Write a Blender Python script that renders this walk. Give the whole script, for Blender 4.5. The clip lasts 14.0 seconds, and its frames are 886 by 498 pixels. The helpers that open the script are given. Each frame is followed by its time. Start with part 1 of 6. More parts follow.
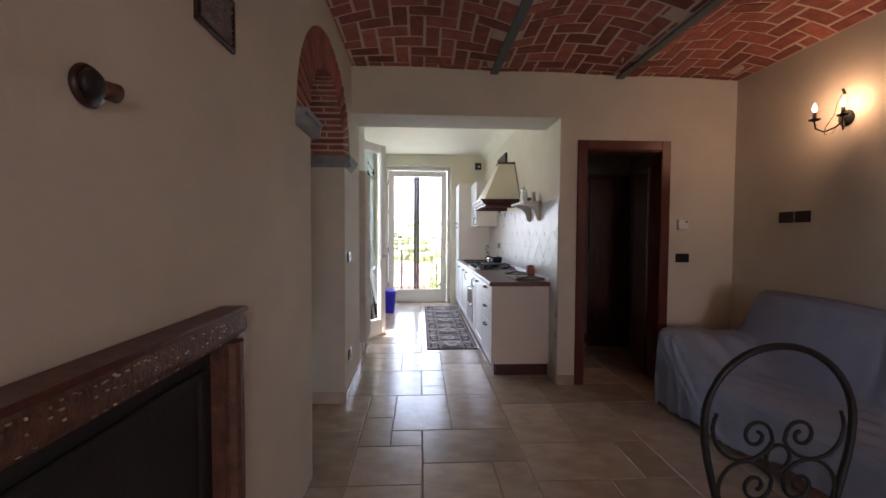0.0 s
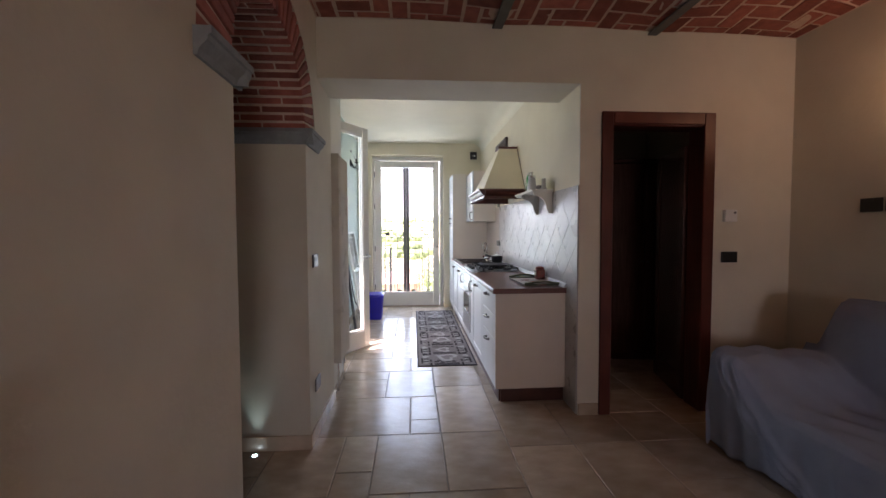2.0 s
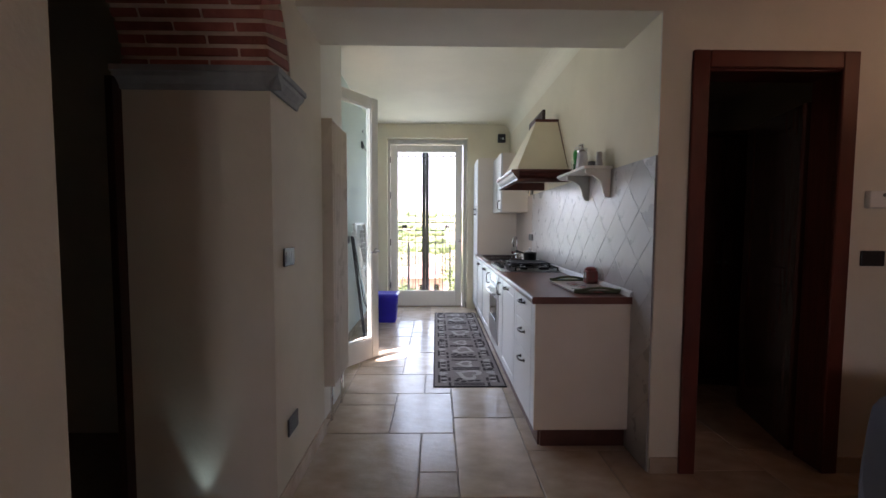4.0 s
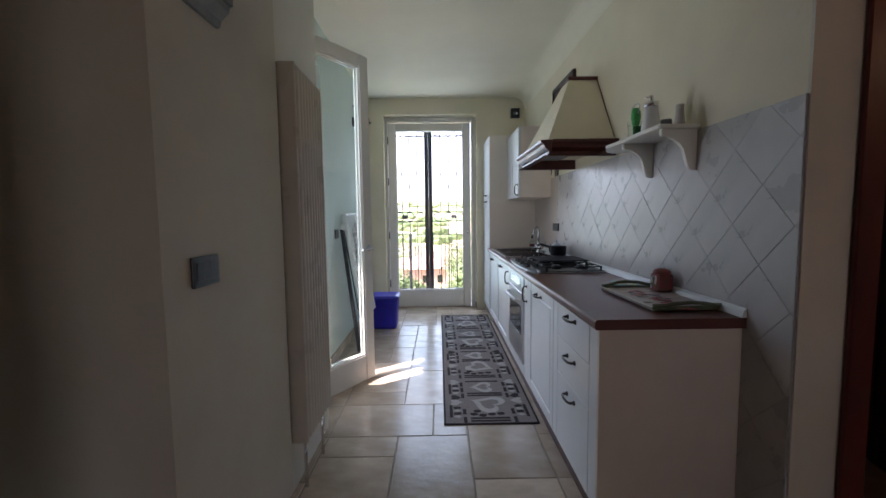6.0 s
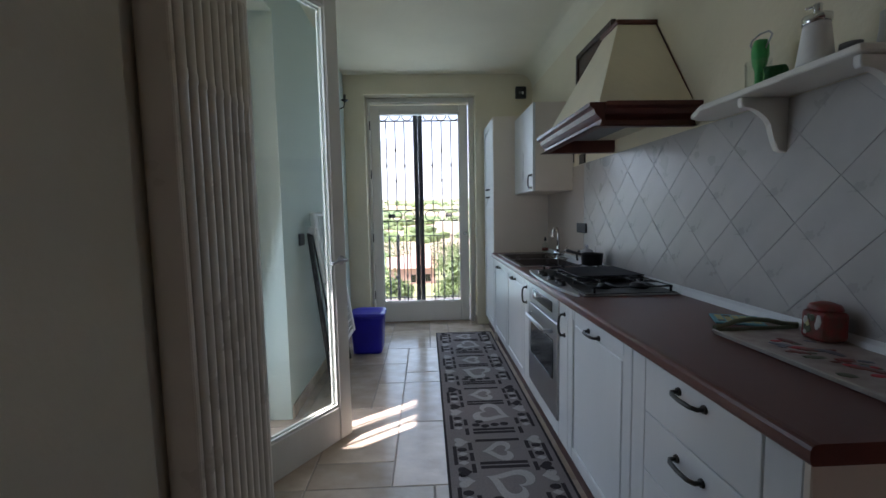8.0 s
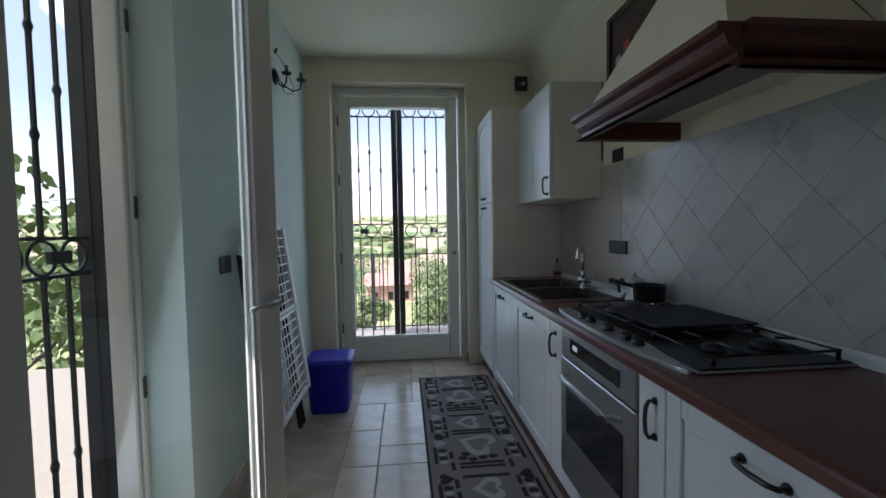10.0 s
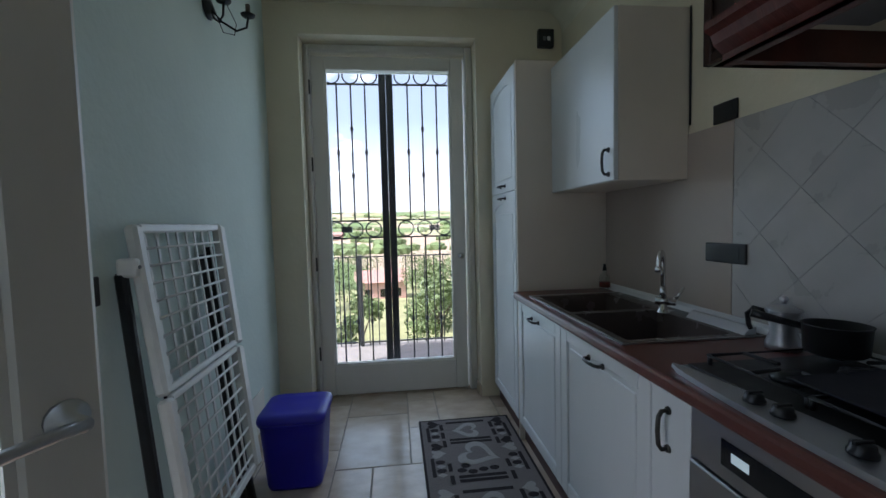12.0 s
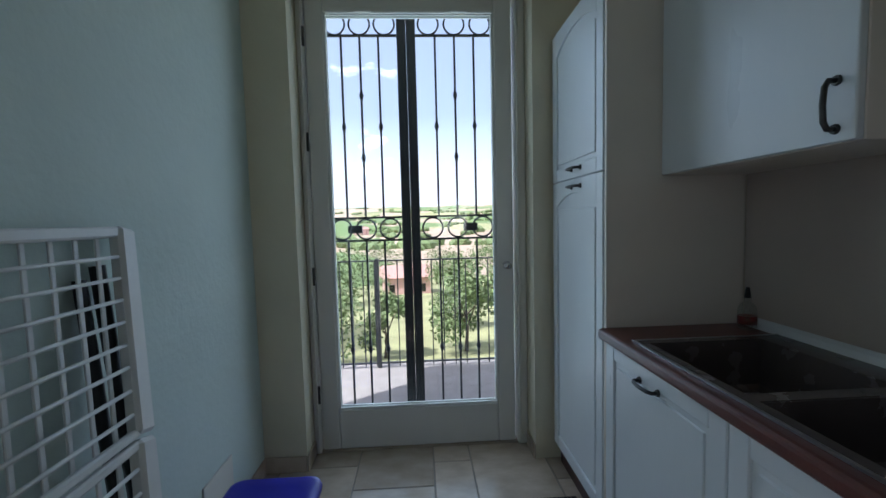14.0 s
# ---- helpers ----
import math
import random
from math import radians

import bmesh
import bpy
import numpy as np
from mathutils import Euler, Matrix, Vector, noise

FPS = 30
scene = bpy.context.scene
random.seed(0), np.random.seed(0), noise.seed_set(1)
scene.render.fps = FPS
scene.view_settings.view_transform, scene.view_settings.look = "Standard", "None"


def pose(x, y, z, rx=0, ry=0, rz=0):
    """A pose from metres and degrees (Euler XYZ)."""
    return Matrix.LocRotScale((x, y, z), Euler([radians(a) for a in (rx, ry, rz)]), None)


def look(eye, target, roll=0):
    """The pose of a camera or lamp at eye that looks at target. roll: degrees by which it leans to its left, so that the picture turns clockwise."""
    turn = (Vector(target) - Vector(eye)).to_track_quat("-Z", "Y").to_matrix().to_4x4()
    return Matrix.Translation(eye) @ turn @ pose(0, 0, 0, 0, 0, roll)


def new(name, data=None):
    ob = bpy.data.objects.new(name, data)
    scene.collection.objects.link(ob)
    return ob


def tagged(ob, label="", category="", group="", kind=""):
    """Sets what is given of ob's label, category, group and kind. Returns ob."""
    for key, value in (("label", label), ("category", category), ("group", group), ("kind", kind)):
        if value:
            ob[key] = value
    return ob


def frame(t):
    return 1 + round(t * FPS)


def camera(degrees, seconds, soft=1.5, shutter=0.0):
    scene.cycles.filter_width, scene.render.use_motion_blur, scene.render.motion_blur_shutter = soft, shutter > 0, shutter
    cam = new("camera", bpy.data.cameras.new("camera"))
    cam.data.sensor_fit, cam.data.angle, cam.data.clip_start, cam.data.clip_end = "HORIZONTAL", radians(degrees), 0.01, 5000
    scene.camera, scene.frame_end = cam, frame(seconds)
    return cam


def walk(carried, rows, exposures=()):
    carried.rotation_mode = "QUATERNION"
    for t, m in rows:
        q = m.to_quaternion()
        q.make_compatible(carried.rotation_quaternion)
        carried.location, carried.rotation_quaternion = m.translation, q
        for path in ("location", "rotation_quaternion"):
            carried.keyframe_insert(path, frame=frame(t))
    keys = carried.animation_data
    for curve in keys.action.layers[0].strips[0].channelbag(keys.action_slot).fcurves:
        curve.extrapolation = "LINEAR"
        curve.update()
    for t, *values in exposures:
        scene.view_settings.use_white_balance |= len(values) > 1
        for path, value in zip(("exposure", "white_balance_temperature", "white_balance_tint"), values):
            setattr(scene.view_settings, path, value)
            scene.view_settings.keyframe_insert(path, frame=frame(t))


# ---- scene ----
cam = camera(93.8, 14.0)
EXPO = [(0, 2.85, 6550, 33), (3, 2.55, 6580, 33), (5.5, 2.10, 6300, 29), (8, 1.37, 6020, 23), (10.5, 0.74, 5900, 21), (12.5, 0.74, 5840, 19), (14, 0.64, 5680, 17)]
PATH = [
    (0, (0.447, -0.354, 1.348), (0.556, 1.642, 1.275), 0.3),
    (0.5, (0.441, -0.183, 1.341), (0.573, 1.811, 1.278), -0.1),
    (1, (0.444, 0.007, 1.338), (0.625, 1.998, 1.271), -0.2),
    (1.5, (0.457, 0.195, 1.34), (0.657, 2.183, 1.263), -0.2),
    (2, (0.493, 0.377, 1.342), (0.636, 2.37, 1.254), -0.2),
    (2.5, (0.515, 0.556, 1.335), (0.599, 2.552, 1.236), 0.2),
    (3, (0.534, 0.76, 1.321), (0.592, 2.756, 1.215), 0.6),
    (5.5, (0.557, 1.74, 1.294), (0.561, 3.735, 1.154), -0.4),
    (6, (0.513, 1.95, 1.297), (0.531, 3.944, 1.136), -0.7),
    (6.5, (0.486, 2.159, 1.293), (0.538, 4.149, 1.106), -1.2),
    (7, (0.472, 2.39, 1.297), (0.537, 4.378, 1.084), -1.3),
    (7.5, (0.463, 2.598, 1.304), (0.538, 4.586, 1.102), -1.1),
    (8, (0.45, 2.824, 1.302), (0.528, 4.815, 1.132), -1.1),
    (10.5, (0.419, 3.935, 1.289), (0.628, 5.922, 1.197), -0.9),
    (11, (0.412, 4.152, 1.295), (0.633, 6.138, 1.202), -0.9),
    (11.5, (0.408, 4.352, 1.297), (0.641, 6.336, 1.198), -1.0),
    (12, (0.416, 4.573, 1.303), (0.64, 6.557, 1.187), -1.4),
    (12.5, (0.438, 4.774, 1.308), (0.615, 6.762, 1.184), -1.9),
    (13, (0.459, 4.989, 1.311), (0.6, 6.979, 1.18), -1.9),
    (13.5, (0.452, 5.193, 1.319), (0.569, 7.185, 1.182), -1.8),
    (14, (0.426, 5.409, 1.326), (0.531, 7.401, 1.188), -1.4),
]
walk(cam, [(t, look(eye, target, roll)) for t, eye, target, roll in PATH], EXPO)
# ---- light ----
NY = -4.6                                            # wall behind the camera
world = bpy.data.worlds.new("sky")
scene.world = world
world.use_nodes = True
wn, wl = world.node_tree.nodes, world.node_tree.links
SUN_EL, SUN_AZ = 58.2, -125.0      # degrees; azimuth from +y towards +x
sky = wn.new("ShaderNodeTexSky")
sky.sky_type, sky.sun_disc = "NISHITA", False
sky.sun_elevation, sky.sun_rotation = radians(SUN_EL), radians(SUN_AZ)
sky.air_density, sky.dust_density, sky.ozone_density = 1.0, 4.2, 1.0
wco = wn.new("ShaderNodeTexCoord")
wmap = wn.new("ShaderNodeMapping")
wmap.inputs["Scale"].default_value = (3.2, 3.2, 7.5)
wmap.inputs["Location"].default_value = (-0.18, 0.2, 0.35)
cloud = wn.new("ShaderNodeTexNoise")
cloud.inputs["Scale"].default_value, cloud.inputs["Detail"].default_value = 1.7, 6
cramp = wn.new("ShaderNodeValToRGB")
cramp.color_ramp.elements[0].position, cramp.color_ramp.elements[1].position = 0.60, 0.72
cramp.color_ramp.elements[0].color = (0.13, 0.13, 0.13, 1)
wmix = wn.new("ShaderNodeMixRGB")
wmix.inputs[2].default_value = (13.0, 13.4, 14.0, 1)
wl.new(wco.outputs["Generated"], wmap.inputs[0])
wl.new(wmap.outputs[0], cloud.inputs["Vector"])
wl.new(cloud.outputs[0], cramp.inputs[0])
# summer haze that whitens the sky towards the horizon
wsep = wn.new("ShaderNodeSeparateXYZ")
haze = wn.new("ShaderNodeMapRange")
haze.inputs["From Min"].default_value, haze.inputs["From Max"].default_value = 0.02, 0.34
haze.inputs["To Min"].default_value, haze.inputs["To Max"].default_value = 0.42, 0.0
hmax = wn.new("ShaderNodeMath")
hmax.operation = "MAXIMUM"
wl.new(wco.outputs["Generated"], wsep.inputs[0])
wl.new(wsep.outputs["Z"], haze.inputs["Value"])
wl.new(haze.outputs[0], hmax.inputs[0])
wl.new(cramp.outputs[0], hmax.inputs[1])
wl.new(hmax.outputs[0], wmix.inputs[0])
wl.new(sky.outputs[0], wmix.inputs[1])
bg = wn["Background"]
bg.inputs[1].default_value = 0.15
wl.new(wmix.outputs[0], bg.inputs[0])

sun = new("sun", bpy.data.lights.new("sun", "SUN"))
sun.data.energy, sun.data.angle, sun.data.color = 5.0, radians(0.5), (1.0, 0.95, 0.87)
ce = math.cos(radians(SUN_EL))
sun_from = Vector((ce * math.sin(radians(SUN_AZ)), ce * math.cos(radians(SUN_AZ)), math.sin(radians(SUN_EL))))
sun.matrix_world = look(sun_from * 30, (0, 0, 0))


def area(name, eye, target, w, h, power, color):
    ob = new(name, bpy.data.lights.new(name, "AREA"))
    ob.data.shape, ob.data.size, ob.data.size_y, ob.data.energy, ob.data.color = "RECTANGLE", w, h, power, color
    ob.matrix_world = look(eye, target)
    return ob


# sky light that comes in by the two glazed doors
area("daylight_far_door", (0.39, 7.99, 1.35), (0.39, 5, 1.1), 0.95, 2.2, 5.4, (0.62, 0.86, 1.0))
area("daylight_side_door", (-0.46, 4.94, 1.35), (0.5, 4.94, 1.1), 0.85, 2.2, 2.3, (0.70, 0.89, 1.0))
# added fill for the living room, set in an assumed window behind the camera
area("fill_rear_window", (1.55, NY - 0.12, 1.55), (1.55, 0, 1.95), 1.15, 1.25, 5.0, (1.0, 0.97, 0.94))

# ---- materials ----


def mat(name, c1, c2=None, scale=6.0, rough=0.6, metal=0.0, bump=0.0, bscale=60.0, detail=5.0, rand=0.0, stain=0.0,
        stretch=(1, 1, 1), coat=0.0, rvar=0.12, island=False, spec=0.5):
    """Two scales of noise between two colours, fine bump, and a change of tone from piece to piece."""
    m = bpy.data.materials.new(name)
    m.use_nodes = True
    n, l = m.node_tree.nodes, m.node_tree.links
    b = n["Principled BSDF"]
    c2 = c2 or tuple(v * 0.86 for v in c1)
    co, mp = n.new("ShaderNodeTexCoord"), n.new("ShaderNodeMapping")
    mp.inputs["Scale"].default_value = stretch
    l.new(co.outputs["Object"], mp.inputs[0])
    n1 = n.new("ShaderNodeTexNoise")
    n1.inputs["Scale"].default_value, n1.inputs["Detail"].default_value = scale, detail
    l.new(mp.outputs[0], n1.inputs["Vector"])
    r1 = n.new("ShaderNodeValToRGB")
    r1.color_ramp.elements[0].position, r1.color_ramp.elements[1].position = 0.34, 0.68
    r1.color_ramp.elements[0].color, r1.color_ramp.elements[1].color = (*c2, 1), (*c1, 1)
    l.new(n1.outputs[0], r1.inputs[0])
    out = r1.outputs[0]
    if stain:
        n2 = n.new("ShaderNodeTexNoise")
        n2.inputs["Scale"].default_value, n2.inputs["Detail"].default_value = scale * 0.18, 3
        l.new(mp.outputs[0], n2.inputs["Vector"])
        r2 = n.new("ShaderNodeMapRange")
        r2.inputs[1].default_value, r2.inputs[2].default_value = 0.35, 0.7
        r2.inputs[3].default_value, r2.inputs[4].default_value = 1 - stain, 1.0
        l.new(n2.outputs[0], r2.inputs[0])
        mx = n.new("ShaderNodeVectorMath")
        mx.operation = "SCALE"
        l.new(out, mx.inputs[0])
        l.new(r2.outputs[0], mx.inputs["Scale"])
        out = mx.outputs[0]
    if rand:
        src = n.new("ShaderNodeNewGeometry").outputs["Random Per Island"] if island else n.new("ShaderNodeObjectInfo").outputs["Random"]
        r3 = n.new("ShaderNodeMapRange")
        r3.inputs[3].default_value, r3.inputs[4].default_value = 1 - rand, 1 + rand
        l.new(src, r3.inputs[0])
        mx = n.new("ShaderNodeVectorMath")
        mx.operation = "SCALE"
        l.new(out, mx.inputs[0])
        l.new(r3.outputs[0], mx.inputs["Scale"])
        out = mx.outputs[0]
    l.new(out, b.inputs["Base Color"])
    rr = n.new("ShaderNodeMapRange")
    rr.inputs[3].default_value, rr.inputs[4].default_value = max(0.02, rough - rvar), min(1, rough + rvar)
    l.new(n1.outputs[0], rr.inputs[0])
    l.new(rr.outputs[0], b.inputs["Roughness"])
    b.inputs["Metallic"].default_value = metal
    b.inputs["Coat Weight"].default_value = coat
    b.inputs["Specular IOR Level"].default_value = spec
    if bump:
        n3, bp = n.new("ShaderNodeTexNoise"), n.new("ShaderNodeBump")
        n3.inputs["Scale"].default_value, n3.inputs["Detail"].default_value = bscale, 4
        l.new(mp.outputs[0], n3.inputs["Vector"])
        bp.inputs["Strength"].default_value, bp.inputs["Distance"].default_value = bump, 0.01
        l.new(n3.outputs[0], bp.inputs["Height"])
        l.new(bp.outputs[0], b.inputs["Normal"])
    return m


def glow(name, color, strength):
    m = bpy.data.materials.new(name)
    m.use_nodes = True
    b = m.node_tree.nodes["Principled BSDF"]
    b.inputs["Base Color"].default_value = (*color, 1)
    b.inputs["Emission Color"].default_value, b.inputs["Emission Strength"].default_value = (*color, 1), strength
    return m


def glass(name, color=(1, 1, 1), rough=0.0):
    m = bpy.data.materials.new(name)
    m.use_nodes = True
    n, l = m.node_tree.nodes, m.node_tree.links
    n.remove(n["Principled BSDF"])
    tr, gl, mx, fr = n.new("ShaderNodeBsdfTransparent"), n.new("ShaderNodeBsdfGlossy"), n.new("ShaderNodeMixShader"), n.new("ShaderNodeLayerWeight")
    pw, sc = n.new("ShaderNodeMath"), n.new("ShaderNodeMapRange")
    pw.operation, pw.inputs[1].default_value = "POWER", 4.0
    sc.inputs[3].default_value, sc.inputs[4].default_value = 0.035, 0.8
    tr.inputs[0].default_value = (*color, 1)
    gl.inputs["Roughness"].default_value = rough
    fr.inputs[0].default_value = 0.5
    l.new(fr.outputs["Facing"], pw.inputs[0])
    l.new(pw.outputs[0], sc.inputs[0])
    l.new(sc.outputs[0], mx.inputs[0])
    l.new(tr.outputs[0], mx.inputs[1])
    l.new(gl.outputs[0], mx.inputs[2])
    l.new(mx.outputs[0], n["Material Output"].inputs[0])
    return m


PLASTER = mat("cream_plaster", (0.70, 0.655, 0.55), (0.64, 0.60, 0.50), 3.0, 0.85, bump=0.15, bscale=35, stain=0.10)
PLASTER_K = mat("pale_plaster", (0.76, 0.74, 0.67), (0.71, 0.69, 0.62), 3.0, 0.82, bump=0.2, bscale=35, stain=0.06)
# cream plaster, yellowed further to carry the warm bounced light indoors
PLASTER_Y = mat("cream_plaster_warm_bounce", (0.78, 0.715, 0.545), (0.73, 0.665, 0.50), 3.0, 0.82, bump=0.2, bscale=35, stain=0.06)
# pale left wall; the teal cast of the daylight is put into its colour
PLASTER_L = mat("plaster_daylight_tint", (0.65, 0.74, 0.695), (0.60, 0.69, 0.645), 3.0, 0.82, bump=0.2, bscale=35, stain=0.05)
CEIL_W = mat("white_ceiling_paint", (0.82, 0.78, 0.63), (0.78, 0.74, 0.59), 3.0, 0.85, bump=0.15, bscale=30, stain=0.05)
BRICK = mat("old_red_brick", (0.40, 0.135, 0.100), (0.28, 0.085, 0.064), 14, 0.85, bump=0.6, bscale=70, rand=0.32, stain=0.15)
BRICK_I = mat("old_red_brick_vault", (0.43, 0.148, 0.110), (0.30, 0.094, 0.072), 14, 0.85, bump=0.6, bscale=70, rand=0.32, stain=0.15, island=True)
MORTAR = mat("lime_mortar", (0.66, 0.52, 0.43), (0.56, 0.43, 0.35), 20, 0.9, bump=0.5, bscale=120)
IRON_GREY = mat("grey_painted_iron", (0.13, 0.15, 0.15), (0.10, 0.11, 0.11), 12, 0.6, bump=0.1)
STONE_GREY = mat("grey_stone_moulding", (0.30, 0.32, 0.33), (0.24, 0.26, 0.27), 16, 0.75, bump=0.3)
SLAB = mat("honed_travertine", (0.64, 0.53, 0.42), (0.48, 0.385, 0.29), 5.5, 0.21, bump=0.14, bscale=18, rand=0.20, stain=0.22, stretch=(1, 1.6, 1), rvar=0.10)
GROUT = mat("sand_grout", (0.30, 0.26, 0.22), None, 20, 0.9, bump=0.3)
TILE = mat("glazed_grey_tile", (0.475, 0.457, 0.438), (0.425, 0.408, 0.39), 7, 0.30, bump=0.12, bscale=14, rand=0.06, stain=0.06)
TILE_GROUT = mat("tile_grout", (0.40, 0.39, 0.38), None, 30, 0.9)
# white lacquer; its slight blue imitates the reflected sky
CAB = mat("white_lacquer_sky_tint", (0.74, 0.765, 0.77), (0.70, 0.725, 0.73), 4, 0.32, bump=0.04, bscale=50, stain=0.04, stretch=(1, 1, .3))
# white sides of the units, with yellow bounce light mixed into the colour
CAB_SIDE = mat("white_side_warm_bounce", (0.77, 0.695, 0.60), (0.73, 0.655, 0.56), 4, 0.45, stain=0.04)
FRAME_W = mat("white_painted_wood", (0.80, 0.78, 0.72), (0.75, 0.73, 0.67), 5, 0.42, bump=0.06, bscale=40, stain=0.06, stretch=(1, 1, .3))
TOP = mat("brown_laminate_worktop", (0.135, 0.042, 0.031), (0.118, 0.036, 0.027), 140, 0.33, bump=0.03, bscale=220, stain=0.05, rvar=0.04)
WOOD = mat("mahogany_wood", (0.120, 0.027, 0.018), (0.070, 0.015, 0.010), 9, 0.34, bump=0.1, bscale=40, stretch=(1, 6, 0.35))
WOOD_D = mat("dark_stained_wood", (0.050, 0.020, 0.013), (0.028, 0.011, 0.008), 9, 0.36, bump=0.1, stretch=(4, 4, 0.4))
LEAF_W = mat("polished_dark_wood", (0.080, 0.035, 0.026), (0.052, 0.022, 0.016), 9, 0.16, bump=0.02, stretch=(4, 4, 0.4), rvar=0.03)
GILT = mat("worn_gilding", (0.78, 0.66, 0.48), (0.40, 0.28, 0.14), 40, 0.35, metal=0.3, bump=0.4, bscale=90)
CARVED = mat("carved_brown_wood", (0.17, 0.064, 0.035), (0.065, 0.026, 0.015), 26, 0.5, bump=0.5, bscale=70)
MATT_BLACK = mat("matt_black", (0.018, 0.016, 0.015), (0.010, 0.010, 0.010), 8, 0.7, bump=0.2)
IRON = mat("black_wrought_iron", (0.022, 0.022, 0.023), (0.014, 0.014, 0.014), 20, 0.45, metal=0.4, bump=0.25, bscale=120)
GATE = mat("dark_grey_gate_paint", (0.030, 0.034, 0.040), (0.022, 0.025, 0.030), 14, 0.45, metal=0.2)
SATIN = mat("satin_aluminium", (0.56, 0.57, 0.60), (0.52, 0.53, 0.56), 8, 0.38, metal=0.9, rvar=0.04)
STEEL = mat("brushed_steel", (0.50, 0.50, 0.51), (0.46, 0.46, 0.47), 8, 0.34, metal=1.0, rvar=0.05)
CHROME = mat("chrome", (0.75, 0.75, 0.76), (0.70, 0.70, 0.71), 10, 0.08, metal=1.0, rvar=0.03)
PEWTER = mat("dark_pewter", (0.10, 0.095, 0.09), (0.06, 0.055, 0.05), 40, 0.35, metal=0.8)
ENAMEL = mat("black_enamel", (0.014, 0.014, 0.015), (0.010, 0.010, 0.011), 20, 0.42)
SINK = mat("brown_composite_sink", (0.095, 0.075, 0.067), (0.088, 0.069, 0.062), 10, 0.27, rvar=0.02)
BLACKP = mat("black_plastic", (0.018, 0.018, 0.02), (0.013, 0.013, 0.014), 20, 0.35)
GREYP = mat("grey_plastic", (0.17, 0.17, 0.17), (0.14, 0.14, 0.14), 20, 0.5)
WHITEP = mat("white_plastic", (0.76, 0.76, 0.74), (0.70, 0.70, 0.68), 12, 0.4)
BLUEP = mat("deep_blue_plastic", (0.022, 0.018, 0.46), (0.016, 0.012, 0.36), 6, 0.42, bump=0.05)
LABEL_R = mat("red_sticker", (0.55, 0.05, 0.06), None, 40, 0.5)
LABEL_W = mat("white_sticker", (0.75, 0.74, 0.72), None, 40, 0.5)
SHEET = mat("blue_grey_cotton_sheet", (0.285, 0.335, 0.445), (0.25, 0.295, 0.39), 7, 0.9, bump=0.25, bscale=160, stain=0.1)
RUG = mat("taupe_woven_rug", (0.27, 0.24, 0.23), (0.20, 0.175, 0.17), 160, 0.95, bump=0.8, bscale=260)
RUG_D = mat("dark_brown_pile", (0.032, 0.022, 0.024), (0.020, 0.014, 0.015), 160, 0.95, bump=0.8, bscale=260)
RUG_L = mat("pale_grey_pile", (0.50, 0.47, 0.45), (0.40, 0.37, 0.36), 160, 0.95, bump=0.8, bscale=260)
GREENP = mat("green_plastic", (0.05, 0.42, 0.10), (0.04, 0.33, 0.08), 12, 0.35)
OLIVE = mat("olive_green_enamel", (0.11, 0.13, 0.07), (0.08, 0.095, 0.05), 12, 0.4)
TRAYTOP = mat("printed_tray_face", (0.46, 0.41, 0.37), (0.30, 0.22, 0.20), 22, 0.4)
TIN = mat("red_printed_tin", (0.24, 0.022, 0.020), (0.13, 0.05, 0.03), 34, 0.38)
SKYBLUE = mat("printed_blue_card", (0.16, 0.42, 0.50), (0.13, 0.34, 0.42), 30, 0.6)
YELLOWP = mat("yellow_print", (0.52, 0.48, 0.24), (0.46, 0.42, 0.20), 40, 0.6)
CREAM = mat("cream_hood_plaster", (0.74, 0.68, 0.52), (0.69, 0.63, 0.48), 4, 0.6, bump=0.15, bscale=40)
PEWTER_PRINT = mat("blue_grey_print", (0.20, 0.21, 0.25), (0.12, 0.12, 0.15), 40, 0.5)
PALECLAY = mat("pale_clay", (0.50, 0.48, 0.44), None, 20, 0.7)
RADI = mat("cream_radiator_enamel", (0.66, 0.61, 0.52), (0.61, 0.56, 0.48), 6, 0.30, stain=0.06)
PLINTH = mat("brown_plinth", (0.085, 0.030, 0.022), (0.06, 0.02, 0.015), 12, 0.4)
PAVE = mat("grey_balcony_stone", (0.29, 0.265, 0.25), (0.24, 0.22, 0.205), 8, 0.75, bump=0.2, rand=0.08)
GLASS = glass("clear_glass", (0.98, 1.0, 0.99))
GLASS_T = glass("greenish_glass", (0.93, 0.96, 0.945))
GLASS_D = mat("dark_oven_glass", (0.012, 0.013, 0.015), None, 10, 0.08)
BULB = glow("lit_candle_bulb", (1.0, 0.74, 0.44), 2.2)
LED = glow("cool_led", (0.65, 0.95, 1.0), 2.0)
DISPLAY = glow("oven_display", (0.8, 0.95, 0.95), 0.12)
CANDLE = mat("cream_candle_sleeve", (0.10, 0.08, 0.06), None, 20, 0.5)
ROOF = mat("clay_roof_tiles", (0.46, 0.27, 0.23), (0.38, 0.21, 0.18), 3, 0.85, stretch=(6, 1, 1), bump=0.5, bscale=10)
PINK = mat("pink_stucco", (0.60, 0.38, 0.34), (0.54, 0.33, 0.29), 2, 0.9)
BARK = mat("grey_bark", (0.12, 0.09, 0.07), (0.08, 0.06, 0.05), 8, 0.9, bump=0.5)
LEAF = mat("green_leaves", (0.15, 0.20, 0.075), (0.095, 0.14, 0.045), 2.5, 0.7, rand=0.22, island=True)

# ---- mesh helpers ----


def bmn():
    return bmesh.new()


